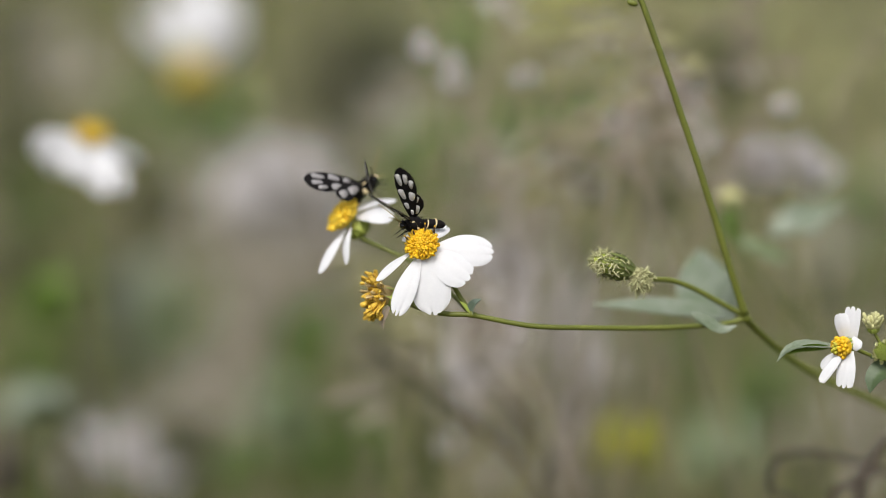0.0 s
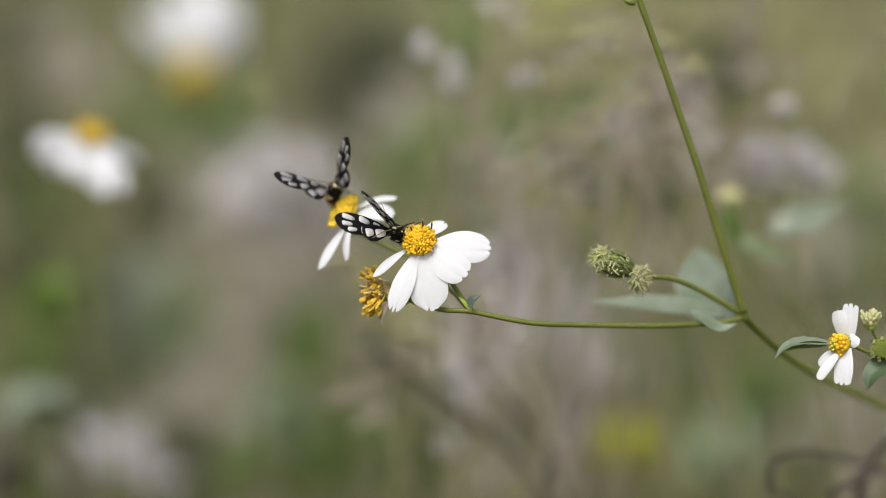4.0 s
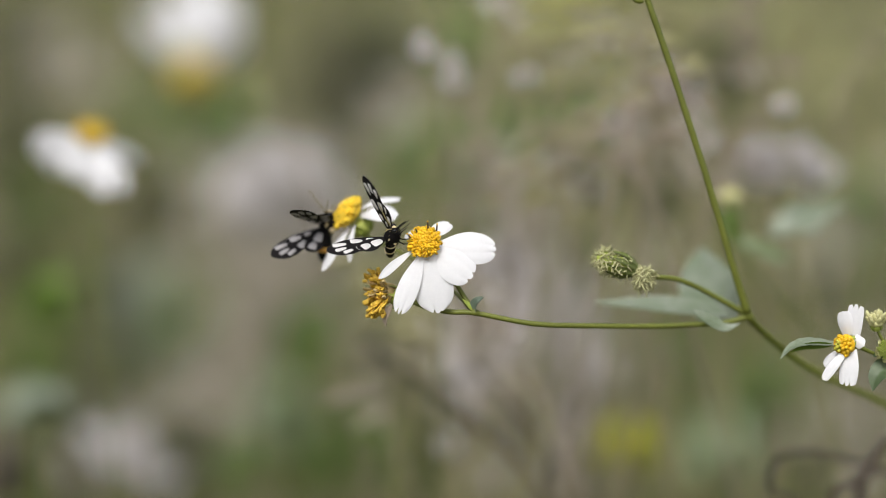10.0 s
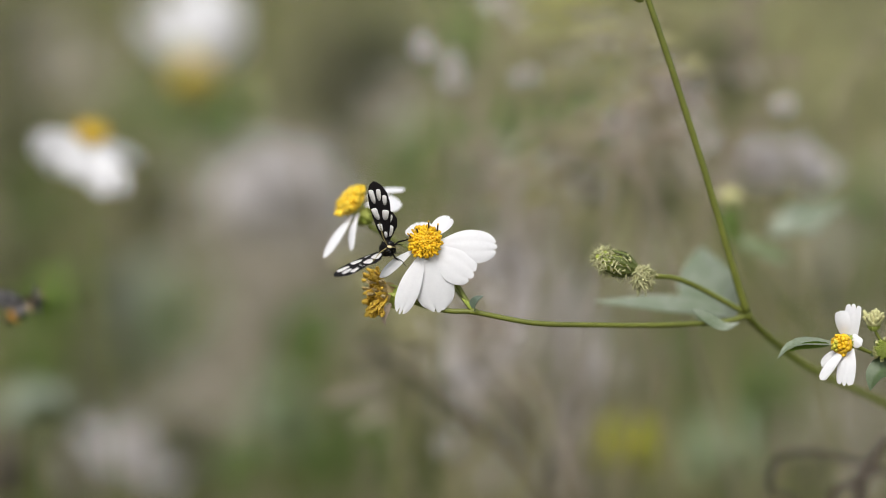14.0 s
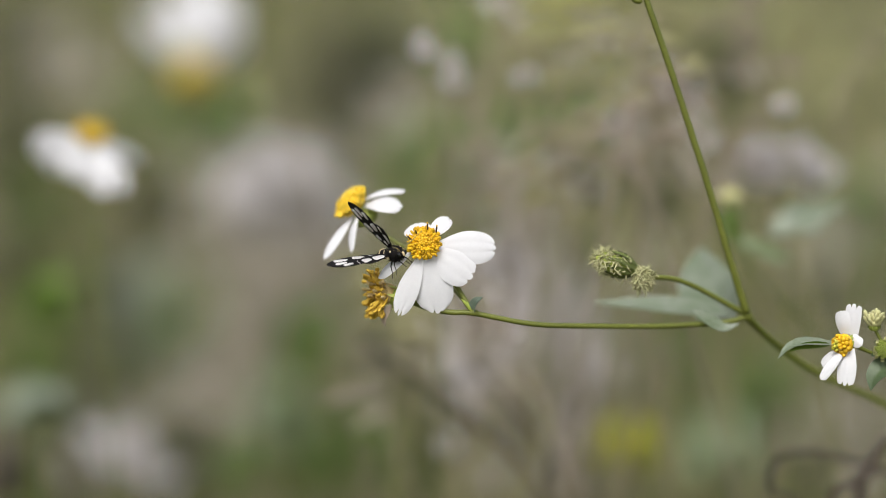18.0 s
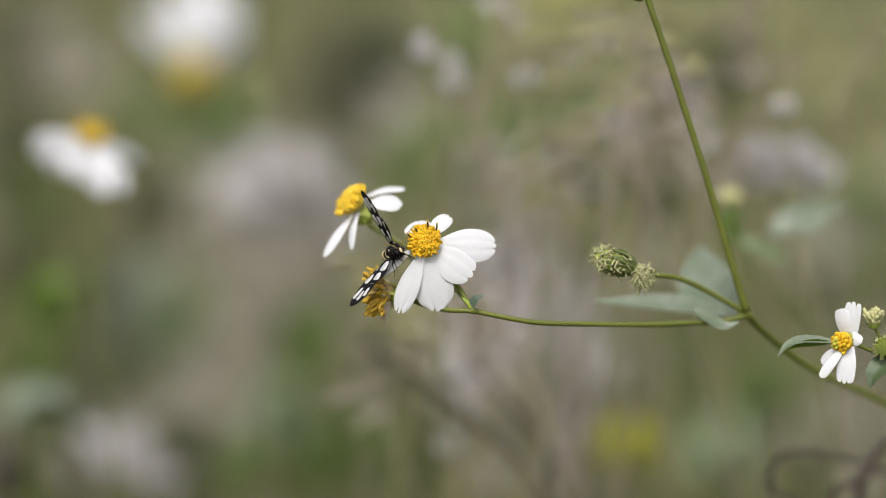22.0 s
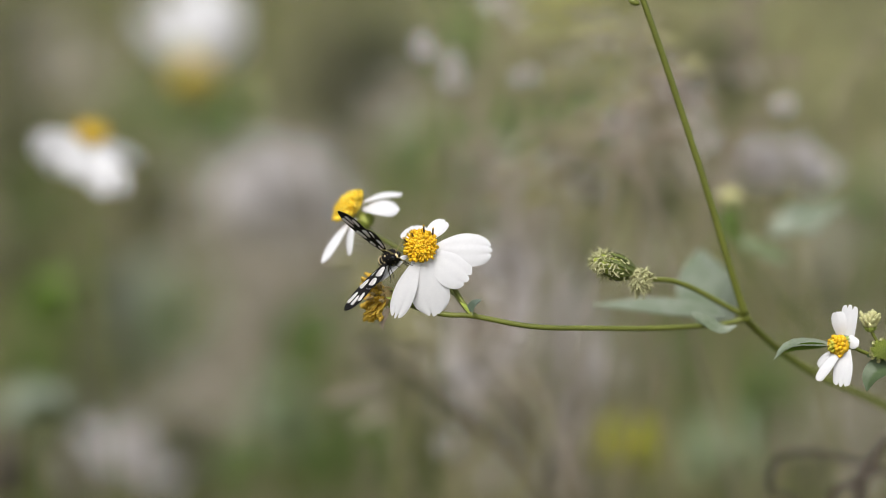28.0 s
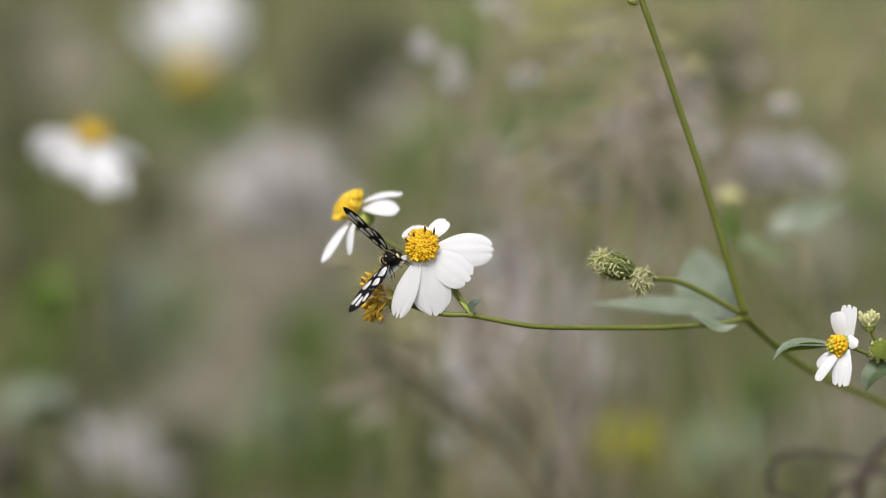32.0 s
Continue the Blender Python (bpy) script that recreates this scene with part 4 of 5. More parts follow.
def leafy_herb(x, y, far, tall, size, count, mat, seed):
    """A herb with leaves all round the upper part of its stem; y is its top, tall how far the leaves reach down."""
    rnd = random.Random(seed)
    u = K * far / D
    top, low = spot(x, y, far), spot(x, y + tall, far)
    foot = Vector((low.x + rnd.uniform(-0.02, 0.02), low.y + 0.02, 0))
    herb = thing("leafy_herb", foot, "low herb with leaves turning yellow" if mat == "yellow_leaf" else "brown withered herb among dry grass" if mat == "bark" else "low green leafy herb among dry grass",
                 "herb", "leafy herbs in the meadow")
    part("stem", Shape().tube(rise(foot - Vector((0, 0, 0.005)), low) + [top], [0.0018, 0.0015, 0.0008], 6), "stem_far", herb)
    count = round(count * 1.8)
    for i in range(count):
        a = i * 2.39996
        s = top.lerp(low, i / count)
        d = Vector((math.cos(a), math.sin(a), rnd.uniform(-0.2, 0.5))).normalized()
        q = size * u * rnd.uniform(0.7, 1.2)
        part("leaf", leaf_shape([s, s + d * (q * 0.5) + Vector((0, 0, q * 0.12)), s + d * q], q * 0.58, Vector((0, -0.8, 0.8)), 0.2, cols=4), mat, herb)
    return herb


HERBS = (
    (78, 505, 0.88, 70, 44, 12, "leaf_vivid"), (80, 590, 1.20, 120, 60, 16, "leaf_fresh"), (195, 470, 1.50, 260, 75, 16, "leaf_dark"), (240, 560, 1.60, 160, 70, 16, "leaf_dark"),
    (50, 700, 0.90, 40, 62, 9, "leaf"), (20, 795, 0.95, 90, 56, 20, "bark"), (110, 800, 1.1, 80, 50, 12, "leaf_dark"), (310, 840, 1.2, 60, 60, 10, "leaf_dark"), (60, 860, 1.05, 40, 60, 10, "leaf_dark"), (250, 480, 1.25, 130, 55, 10, "leaf"), (545, 560, 1.02, 90, 56, 16, "leaf_fresh"), (490, 700, 1.12, 100, 62, 16, "leaf_pale"),
    (560, 790, 1.12, 90, 60, 16, "leaf_fresh"), (680, 800, 1.25, 90, 60, 12, "leaf_fresh"), (1160, 600, 1.30, 130, 75, 20, "leaf_fresh"), (1372, 650, 1.10, 90, 60, 16, "leaf_fresh"),
    (1265, 765, 1.05, 80, 62, 16, "leaf_pale"), (1112, 778, 0.87, 56, 60, 28, "yellow_leaf"), (1096, 772, 0.92, 50, 42, 14, "yellow_leaf"), (1130, 786, 0.92, 40, 42, 12, "yellow_leaf"), (390, 180, 1.35, 110, 75, 12, "leaf_fresh"), (260, 160, 1.50, 120, 60, 6, "leaf_fresh"),
    (620, 50, 1.45, 170, 75, 20, "leaf_dark"), (560, 130, 1.50, 120, 60, 10, "leaf_dark"), (1290, 55, 1.20, 110, 52, 14, "leaf_dark"), (1000, 0, 1.60, 130, 80, 7, "yellow_leaf"),
    (830, 260, 1.40, 150, 70, 16, "leaf_fresh"), (1138, 305, 1.00, 80, 46, 14, "leaf_dark"), (1196, 365, 1.00, 40, 32, 10, "leaf_dark"), (1440, 510, 1.10, 40, 36, 10, "leaf_dark"),
    (1030, 440, 1.30, 110, 60, 12, "leaf_dark"), (20, 20, 1.50, 130, 60, 14, "leaf_dark"), (1500, 400, 1.60, 110, 70, 12, "leaf_fresh"), (760, 730, 1.40, 110, 70, 14, "leaf_dark"),
    (1090, 840, 1.30, 60, 60, 10, "leaf_fresh"), (1420, 30, 1.60, 100, 70, 12, "leaf_dark"), (930, 200, 1.20, 80, 50, 10, "leaf_fresh"), (320, 560, 1.50, 110, 70, 12, "leaf_fresh"),
    (40, 160, 1.30, 150, 60, 14, "leaf_dark"), (60, 330, 1.35, 110, 60, 12, "leaf_fresh"), (280, 320, 1.30, 110, 60, 12, "leaf_dark"), (640, 190, 1.30, 90, 50, 10, "leaf_dark"),
    (150, 700, 1.30, 120, 60, 12, "leaf_dark"), (20, 420, 1.15, 120, 60, 8, "leaf_dark"), (700, 60, 1.4, 120, 70, 10, "leaf_dark"),
    (20, 770, 1.05, 110, 60, 12, "leaf_dark"), (120, 840, 1.15, 60, 60, 10, "leaf_dark"), (10, 250, 1.20, 120, 50, 10, "leaf_dark"), (1480, 800, 1.15, 90, 60, 12, "leaf_dark"), (1060, 150, 1.00, 130, 60, 12, "leaf_fresh"), (1000, 230, 1.05, 110, 50, 10, "leaf_fresh"), (1150, 290, 0.95, 110, 46, 12, "leaf_dark"),
    (1300, 80, 1.05, 120, 60, 14, "leaf_dark"), (870, 320, 1.15, 100, 60, 12, "leaf_fresh"), (800, 30, 1.10, 110, 50, 10, "leaf_fresh"), (650, 40, 1.6, 130, 70, 10, "leaf_dark"), 
    (1280, 780, 0.95, 70, 64, 12, "leaf_pale"), (1200, 560, 1.15, 90, 60, 12, "leaf_fresh"), (60, 705, 0.85, 30, 60, 7, "leaf"), (1520, 330, 1.20, 80, 50, 10, "leaf_fresh"), (740, 240, 1.15, 110, 60, 10, "leaf_fresh"), (620, 720, 1.05, 110, 60, 12, "leaf_fresh"), (700, 600, 1.10, 80, 50, 10, "leaf_dark"), (1330, 720, 1.15, 70, 60, 12, "leaf_fresh"), (420, 800, 1.00, 60, 46, 10, "leaf_fresh"),
    (518, 625, 1.20, 110, 50, 9, "leaf_vivid"), (100, 500, 0.98, 70, 46, 8, "leaf_vivid"), (330, 750, 1.10, 90, 60, 12, "leaf_dark"), (120, 720, 1.10, 100, 60, 12, "leaf_dark"), (1110, 776, 0.90, 56, 50, 12, "yellow_leaf"))
for k, row in enumerate(HERBS):
    leafy_herb(*row, 200 + k)


def blurred_neighbour():
    """A second stem of the same kind close behind the first, with a bud and pale leaves."""
    top = at(1288, 352, 1500)
    foot = Vector((top.x + 0.10, top.y + 0.08, 0))
    herb = thing("budding_herb", foot, "green herb with a pale yellow bud and soft green leaves", "wildflower")
    part("stem", Shape().tube([top, at(1302, 400, 1505), at(1330, 470, 1530), at(1460, 610, 1700), at(1640, 760, 1900), foot - Vector((0, 0, 0.005))], [4 * K, 4 * K, 4 * K, 6 * K], 8), "stem_far", herb)
    head = part("flower_bud", Shape().blob(at(1292, 388, 1595), way(-0.1, -1, 0), 50 * K, 25 * K, 12, 8), "leaf_fresh", herb, "green bud")
    part("bud_tip", disc_shape(at(1290, 356, 1590), way(-0.1, -0.9, -0.35), 23 * K, 26 * K, 60, 16 * K, 4.5 * K, seed=41), "bud_cream", head, "pale yellow bud tip")
    part("leaf", leaf_shape([at(1362, 420, 1600), at(1400, 405, 1640), at(1445, 385, 1680), at(1500, 362, 1700)], 78 * K, way(0.1, -0.75, -0.66), 0.5, wave=0.35), "leaf", herb, "soft grey-green leaf")
    part("leaf_stalk", Shape().tube([at(1312, 447, 1512), at(1340, 440, 1550), at(1370, 427, 1600)], [4 * K, 3 * K], 6), "stem_far", herb)
    part("leaf", leaf_shape([at(1300, 430, 1510), at(1345, 446, 1600), at(1400, 462, 1640)], 58 * K, way(0, -0.75, -0.66), 0.3), "leaf_pale", herb)
    part("leaf", leaf_shape([at(1306, 430, 1520), at(1296, 405, 1510), at(1306, 370, 1500)], 44 * K, way(0.2, -0.5, -0.8), 0.15), "leaf_fresh", herb)


blurred_neighbour()


def twig_tangle():
    """A bent dry twig low in the meadow."""
    foot = at(1500, 1100, 1500)
    foot.z = 0
    tangle = thing("dry_twig", foot, "bent dark dry twig in the grass", "twig")
    part("twig", Shape().tube(rise(foot, at(1420, 920, 1250)) + [at(1365, 868, 1200), at(1376, 814, 1180), at(1430, 800, 1190), at(1510, 815, 1200), at(1590, 845, 1220)], [9 * K, 6.5 * K, 6.5 * K, 6 * K], 6), "bark", tangle)
    part("twig", Shape().tube(rise(foot, at(1470, 905, 1250)) + [at(1500, 862, 1220), at(1560, 826, 1200)], [10 * K, 9 * K, 9 * K, 8 * K], 6), "bark", tangle)
    part("twig", Shape().tube(rise(foot, at(1520, 900, 1250)) + [at(1536, 830, 1220), at(1572, 770, 1200)], [10 * K, 12 * K, 12 * K, 10 * K], 6), "bark", tangle)
    for x0, y0, x1, y1, far in ((640, 600, 960, 870, 0.74), (846, 650, 990, 850, 0.76)):
        top, low = spot(x0, y0, far), spot(x1 + 140, y1 + 240, far + 0.02)
        low.z = 0
        stalk = thing("dry_stalk", low, "leaning dry grass stalk", "grass stalk", "dry stalks")
        part("stalk", Shape().tube(rise(low, spot(x1, y1, far + 0.01)) + [top], [0.0017, 0.0014, 0.0010], 6), "bark", stalk)


def bent_stalk(points, far, thick=0.0005):
    """A dry stalk that bows over at its top."""
    foot = spot(points[0][0], points[0][1], far)
    low = foot + (foot - spot(*points[1], far)).normalized() * foot.z * 0.8
    low = Vector((low.x, foot.y + 0.1, 0))
    stalk = thing("bent_stalk", low, "thin dry stalk bowing over in the meadow", "grass stalk", "dry stalks")
    part("stalk", Shape().tube(rise(low - Vector((0, 0, 0.004)), foot) + [spot(x, y, far) for x, y in points[1:]], [thick * 0.8, thick, thick * 1.2], 6), "dry", stalk)
    tip = spot(*points[-1], far)
    way_on = (tip - spot(*points[-2], far)).normalized()
    part("ear", Shape().blob(tip + way_on * 0.004, way_on, 0.008, 0.0012, 6, 6, rough=0.5), "stalk_olive", stalk, "dry ear")


twig_tangle()
for pts, far in ((((1180, 420), (1120, 260), (1118, 170), (1150, 135), (1196, 120)), 0.69), (((1060, 460), (1095, 260), (1135, 190), (1175, 152), (1212, 136)), 0.70),
                 (((1010, 460), (990, 250), (960, 120), (900, 40)), 0.76), (((870, 330), (850, 190), (880, 60)), 0.755), (((1310, 260), (1380, 170), (1410, 90)), 0.75),
                 (((1500, 330), (1490, 180), (1560, 60)), 0.765), (((560, 420), (520, 260), (470, 170)), 0.78), (((1020, 880), (960, 700), (860, 560)), 0.74),
                 (((1240, 420), (1290, 300), (1270, 210)), 0.745), (((900, 330), (830, 190), (752, 50)), 0.75), (((850, 260), (812, 160), (790, 60)), 0.755), (((940, 260), (915, 120), (890, -20)), 0.76)):
    bent_stalk(pts, far)


def grass_panicle(place, size, seed, mat, label):
    """A dry grass stalk with curved side twigs that carry small spikelets."""
    rnd = random.Random(seed)
    low = Vector((place.x + rnd.uniform(-0.3, 0.3), place.y + rnd.uniform(0.05, 0.15), 0))
    lean = Vector((rnd.uniform(-0.5, 0.5), rnd.uniform(-0.2, 0.2), 1)).normalized()
    top = place + lean * size
    stalk = thing("grass_panicle", low, label, "grass stalk", "dry panicles in the meadow")
    part("stalk", Shape().tube(rise(low - Vector((0, 0, 0.004)), place) + [place.lerp(top, 0.5) + Vector((rnd.uniform(-0.1, 0.1) * size, 0, 0)), top], [0.0006, 0.0004, 0.0004], 5), mat, stalk)
    for k in range(9):
        start = place.lerp(top, k / 9)
        side = Vector((rnd.choice((-1, 1)) * rnd.uniform(0.4, 1.0), rnd.uniform(-0.4, 0.4), rnd.uniform(0.2, 0.9))).normalized()
        reach = size * rnd.uniform(0.3, 0.65)
        bend = start + side * (reach * 0.6)
        tip = bend + Vector((side.x * reach * 0.5, side.y * reach * 0.3, -rnd.uniform(0.0, 0.3) * reach))
        twig = part("twig", Shape().tube([start, bend, tip], [0.0004, 0.0003], 5), mat, stalk)
        for q in (0.45, 0.7, 1.0):
            there = bend.lerp(tip, q) if q > 0.5 else start.lerp(bend, 0.8)
            part("spikelet", Shape().blob(there, Vector((side.x, side.y, -0.4)), rnd.uniform(0.004, 0.007), rnd.uniform(0.0006, 0.0012), 6, 5, rough=0.4), mat, twig)
    return stalk


rnd = random.Random(77)
for k in range(20):
    x0, x1, y0, y1 = ((800, 1120, 60, 400), (1120, 1560, 80, 400), (640, 980, 600, 860), (1000, 1300, 100, 420))[k % 4]
    grass_panicle(spot(rnd.uniform(x0, x1), rnd.uniform(y0, y1), rnd.uniform(0.70, 0.80)), rnd.uniform(0.018, 0.032), 300 + k, ("stalk_olive", "dry", "straw")[k % 3],
                  ("olive dry grass panicle", "brown dry grass panicle", "straw-coloured dry grass panicle")[k % 3] + " in the meadow")


# ---------------------------------------------------------------- what moves
def turn_about(place, axis, angle):
    return Matrix.Translation(place) @ Matrix.Rotation(angle, 4, axis) @ Matrix.Translation(-Vector(place))


def frame_of(x_axis, z_hint, place):
    x = x_axis.normalized()
    z = (z_hint - x * z_hint.dot(x)).normalized()
    y = z.cross(x)
    m = Matrix((x, y, z)).transposed().to_4x4()
    m.translation = place
    return m


def wing_pose(x, y, w, tip, wide, near=-1.0):
    """The pose of a wing from the thorax at (x, y, w) to its tip; wide is the breadth that shows, its sign the side of the trailing edge."""
    dx, dy = tip[0] - x, tip[1] - y
    size = max(math.hypot(dx, dy), 1.0)
    k = (D + w * HALF) / D
    dx, dy = dx * k, dy * k
    root = at(x, y, w) + (SIDE * dx - RISE * dy) * (8 * K / (size * k))
    dx, dy = dx * (1 - 8 / (size * k)), dy * (1 - 8 / (size * k))
    flat = min(math.hypot(dx, dy) / WING, 0.985)
    s = (SIDE * dx - RISE * dy).normalized() * flat + AHEAD * (near * math.sqrt(1 - flat * flat))
    p = way(-dy, dx, 0)
    p = (p - s * p.dot(s)).normalized()
    q = s.cross(p)
    if q.dot(AHEAD) > 0:
        q = -q
    c = p * wide + q * math.sqrt(max(0.0, 1 - wide * wide))
    m = Matrix((s, c, s.cross(c))).transposed().to_4x4()
    m.translation = root
    return m


def between(a, b, k):
    q = a.to_quaternion().slerp(b.to_quaternion(), k)
    return Matrix.LocRotScale(a.translation.lerp(b.translation, k), q, None)


def angle(a, b):
    d = abs(a.to_quaternion().dot(b.to_quaternion()))
    return 2 * math.acos(min(1.0, d))


class Flight:
    """The poses of one moth and its wings, time by time."""
    def __init__(self):
        self.rows, self.tail, self.back = [], (0, 0, 1), (-1, 0, 0)

    def __call__(self, t, x, y, w, up, up_wide, low, low_wide, tail=None, back=None, near=-1.0):
        self.tail, self.back = tail or self.tail, back or self.back
        body = frame_of(-way(*self.tail), way(*self.back), at(x, y, w))
        self.rows.append((t, body, wing_pose(x, y, w, up, up_wide, near), wing_pose(x, y, w, low, low_wide, near)))

    def put(self, t, body, spread):
        """A pose on the ground, with the wings spread flat."""
        f, l, u = (body.to_3x3() @ Vector(v) for v in ((1, 0, 0), (0, 1, 0), (0, 0, 1)))
        poses = []
        for side in (1, -1):
            s = (l * side - f * spread).normalized()
            c = (-f - s * (-f).dot(s)).normalized()
            m = Matrix((s, c, s.cross(c))).transposed().to_4x4()
            m.translation = body.translation + l * (side * 8 * K) + u * (6 * K)
            poses.append(m)
        self.rows.append((t, body, *poses))

    def finish(self, moth, wings, hind_turn, beats=()):
        rows = []
        for k, row in enumerate(self.rows):
            rows.append(row)
            if k + 1 == len(self.rows):
                break
            nxt = self.rows[k + 1]
            steps = round((nxt[0] - row[0]) * FPS)
            if beats and beats[0] <= row[0] < beats[1]:
                for i in range(1, steps):
                    u = i / steps
                    body = between(row[1], nxt[1], u)
                    axis = body.to_3x3() @ Vector((1, 0, 0))
                    a = radians(34 if i % 2 else 6)
                    if row[0] > 11.6:
                        a = radians(42 * (-1) ** i if 2 * i < steps else -42 * (-1) ** (steps - i) if 2 * i > steps else 0)
                    made = [body]
                    for j, sign in ((2, 1), (3, -1)):
                        m = between(row[j], nxt[j], u)
                        made.append(turn_about(body.translation, axis, a * sign) @ m)
                    rows.append((row[0] + i / FPS, *made))
            else:
                worst = max(angle(row[j], nxt[j]) for j in (1, 2, 3))
                cuts = min(int(worst / radians(55)), max(steps - 1, 0))
                for i in range(1, cuts + 1):
                    u = i / (cuts + 1)
                    rows.append((row[0] + u * (nxt[0] - row[0]), *(between(row[j], nxt[j], u) for j in (1, 2, 3))))
        walk(moth, [(r[0], r[1]) for r in rows])
        shift = Matrix.Translation((6 * K, 3 * K, 1.6 * K)) @ Matrix.Rotation(radians(hind_turn), 4, "Z")
        for j, (fore, hind) in enumerate(wings):
            walk(fore, [(r[0], r[1].inverted() @ r[2 + j]) for r in rows])
            walk(hind, [(r[0], r[1].inverted() @ r[2 + j] @ shift) for r in rows])


def motions():
    # the plant sways on its stem: shift right and down in steps, and how far its branch dips
    node = at(1317, 548, 300)
    base = Matrix.Translation(parent_place(PLANT))

    def sway(dx, dy, dip):
        return Matrix.Translation((SIDE * dx - RISE * dy) * K) @ turn_about(node, FACE, dip / 541) @ base

    walk(PLANT, [(t, sway(dx, dy, dip)) for t, dx, dy, dip in (
        (0, -0.6, 6.1, 2.6), (0.5, -0.6, 3.1, -0.6), (1, -0.6, 3.1, -1.5), (1.5, -0.6, 6.1, -0.6), (2, -0.6, 4.6, 0.2), (2.5, -0.6, 6.1, 0.2),
        (3, -3.7, 6.1, 1.1), (3.5, -2.1, 3.1, -2.2), (5.5, -5.2, 6.1, 1.1), (6, -3.7, 4.6, 0.2), (6.5, -0.6, 3.1, -0.7), (7, -2.1, 4.6, 3.3),
        (7.5, -5.2, 4.6, 3.3), (8, -3.7, 6.1, 4.1), (8.5, -2.1, 6.1, 5.0), (9, -0.6, 3.1, 2.4), (9.5, 2.4, 3.1, 1.7), (10, 4.0, 3.1, 1.7), (10.5, 8.6, -4.6, -2.3),
        (11, 5.5, 0.0, -1.5), (11.5, 4.0, 0.0, 1.7), (12, 5.5, 0.0, 0.0), (12.5, 4.0, 0.0, 0.9), (13, -0.6, 0.0, -0.8), (13.5, 0.9, 1.5, 1.7),
        (14, 2.4, 1.5, 1.7), (14.5, 0.9, 3.1, 0.8), (16.5, 4.0, 0.0, 0.0), (17, 4.0, 0.0, -0.8), (17.5, 2.4, 3.1, 1.6), (18, 2.4, 3.1, 2.3),
        (18.5, 2.4, 1.5, 2.5), (19, 4.0, -3.0, 0.0), (19.5, 5.5, -1.5, -0.8), (20, 4.0, 0.0, 1.7), (20.5, 4.0, 1.5, 1.7), (21, 5.5, 0.0, 1.7),
        (21.5, 4.0, 0.0, 1.7), (22, 2.4, 0.0, 1.7), (22.5, 2.4, 0.0, 1.7), (23, 4.0, 0.0, 0.0), (23.5, 5.5, 0.0, 2.5), (24, 4.0, 3.1, 2.3), (24.5, 4.0, 3.1, 2.3),
        (25, 7.0, 0.0, 1.7), (25.5, 7.0, 0.0, 0.0), (27.5, -0.6, 6.1, 3.3), (28, -0.6, 6.1, 4.0), (28.5, 0.9, 1.5, 1.7), (29, 0.9, -1.5, -1.6),
        (29.5, 0.9, -3.0, 0.0), (30, -0.6, 0.0, 1.7), (30.5, -0.6, 6.1, 4.0), (31, 2.4, 1.5, 2.5), (31.5, 4.0, -1.5, 0.0), (32, -0.6, 4.6, 4.9),

    )])
    # the tall stem leans a little on its own
    home = parent_place(PLANT)
    rest = Matrix.Translation(parent_place(UPPER) - home)
    walk(UPPER, [(t, turn_about(parent_place(UPPER) - home, FACE, a / 548) @ rest) for t, a in (
        (0, 4.4), (1, 6.5), (2, 5), (3, 11), (6, 7), (7, 0), (8, 6), (9, 2.6), (10, 0.3), (10.5, -0.7), (11, 3.5), (12, -1), (13, 4), (14, -1.7), (17, 1.8), (18, 0), (19, 0), (20, -0.7),
        (25, -0.7), (28, 0), (28.5, 1.3), (29, 5.6), (29.5, 4), (30, -0.7), (30.5, 0), (31, -0.5), (31.5, 3), (32, 2))])
    # the shoot with the small flower sways by itself
    walk(SHOOT, [(t, Matrix.Translation(parent_place(SHOOT) + (SIDE * (dx + 4) - RISE * (dy + 1)) * K)) for t, dx, dy in (
        (0, 0.2, 7.7), (0.5, 1.8, 0.8), (1, -1.3, 0.8), (1.5, -1.3, 11.6), (2, -1.3, 3.9), (2.5, 1.8, 6.9), (3, -9, 6.2), (3.5, -3.6, 2.4), (5.5, -6.7, 3.1),
        (6, -7.5, 4.6), (6.5, -2.8, 3.9), (7, -1.3, 2.4), (7.5, -4.4, 0.8), (8, -5.9, 3.1), (8.5, -2.8, 9.2), (9, -1.3, 3.9), (9.5, 4.8, 1.6), (10, 5.6, 3.9),
        (10.5, 8.6, -3.8), (11, 4, 0.1), (11.5, 5.6, 1.6), (12, 6.4, 0.1), (12.5, 4, 0.8), (13, -2.1, -0.8), (13.5, -3.6, 3.9), (14, 1, 3.1), (14.5, -1.3, 2.4),
        (16.5, 2.5, 0.8), (17, 4, -1.5), (17.5, 1, 4.7), (18, 1.8, 3.1), (18.5, 1, 3.9), (19, 4, -3), (19.5, 4, -3), (20, 4, 0.1), (20.5, 4, 1.6),
        (21, 5.6, 0.1), (21.5, 4.8, 0.1), (22, 1, -0.7), (22.5, 0.2, 0.1), (23, 4.8, -1.5), (23.5, 5.6, 1.6), (24, 4, 4.7), (24.5, 5.6, 3.9), (25, 7.9, 0.1),
        (25.5, 7.1, -1.5), (27.5, -3.6, 4.7), (28, -5.2, 4.7), (28.5, 1, -1.5), (29, -0.6, -4.5), (29.5, 1, -4.5), (30, -5.2, 0.1), (30.5, -2.1, 7.7), (31, 1, 3.1),
        (31.5, 1, -4.5), (32, -6.7, 4.7),
    )])
    # the rear flower sinks under the moth's weight and springs back when it leaves
    pivot = parent_place(REAR_STALK) - home
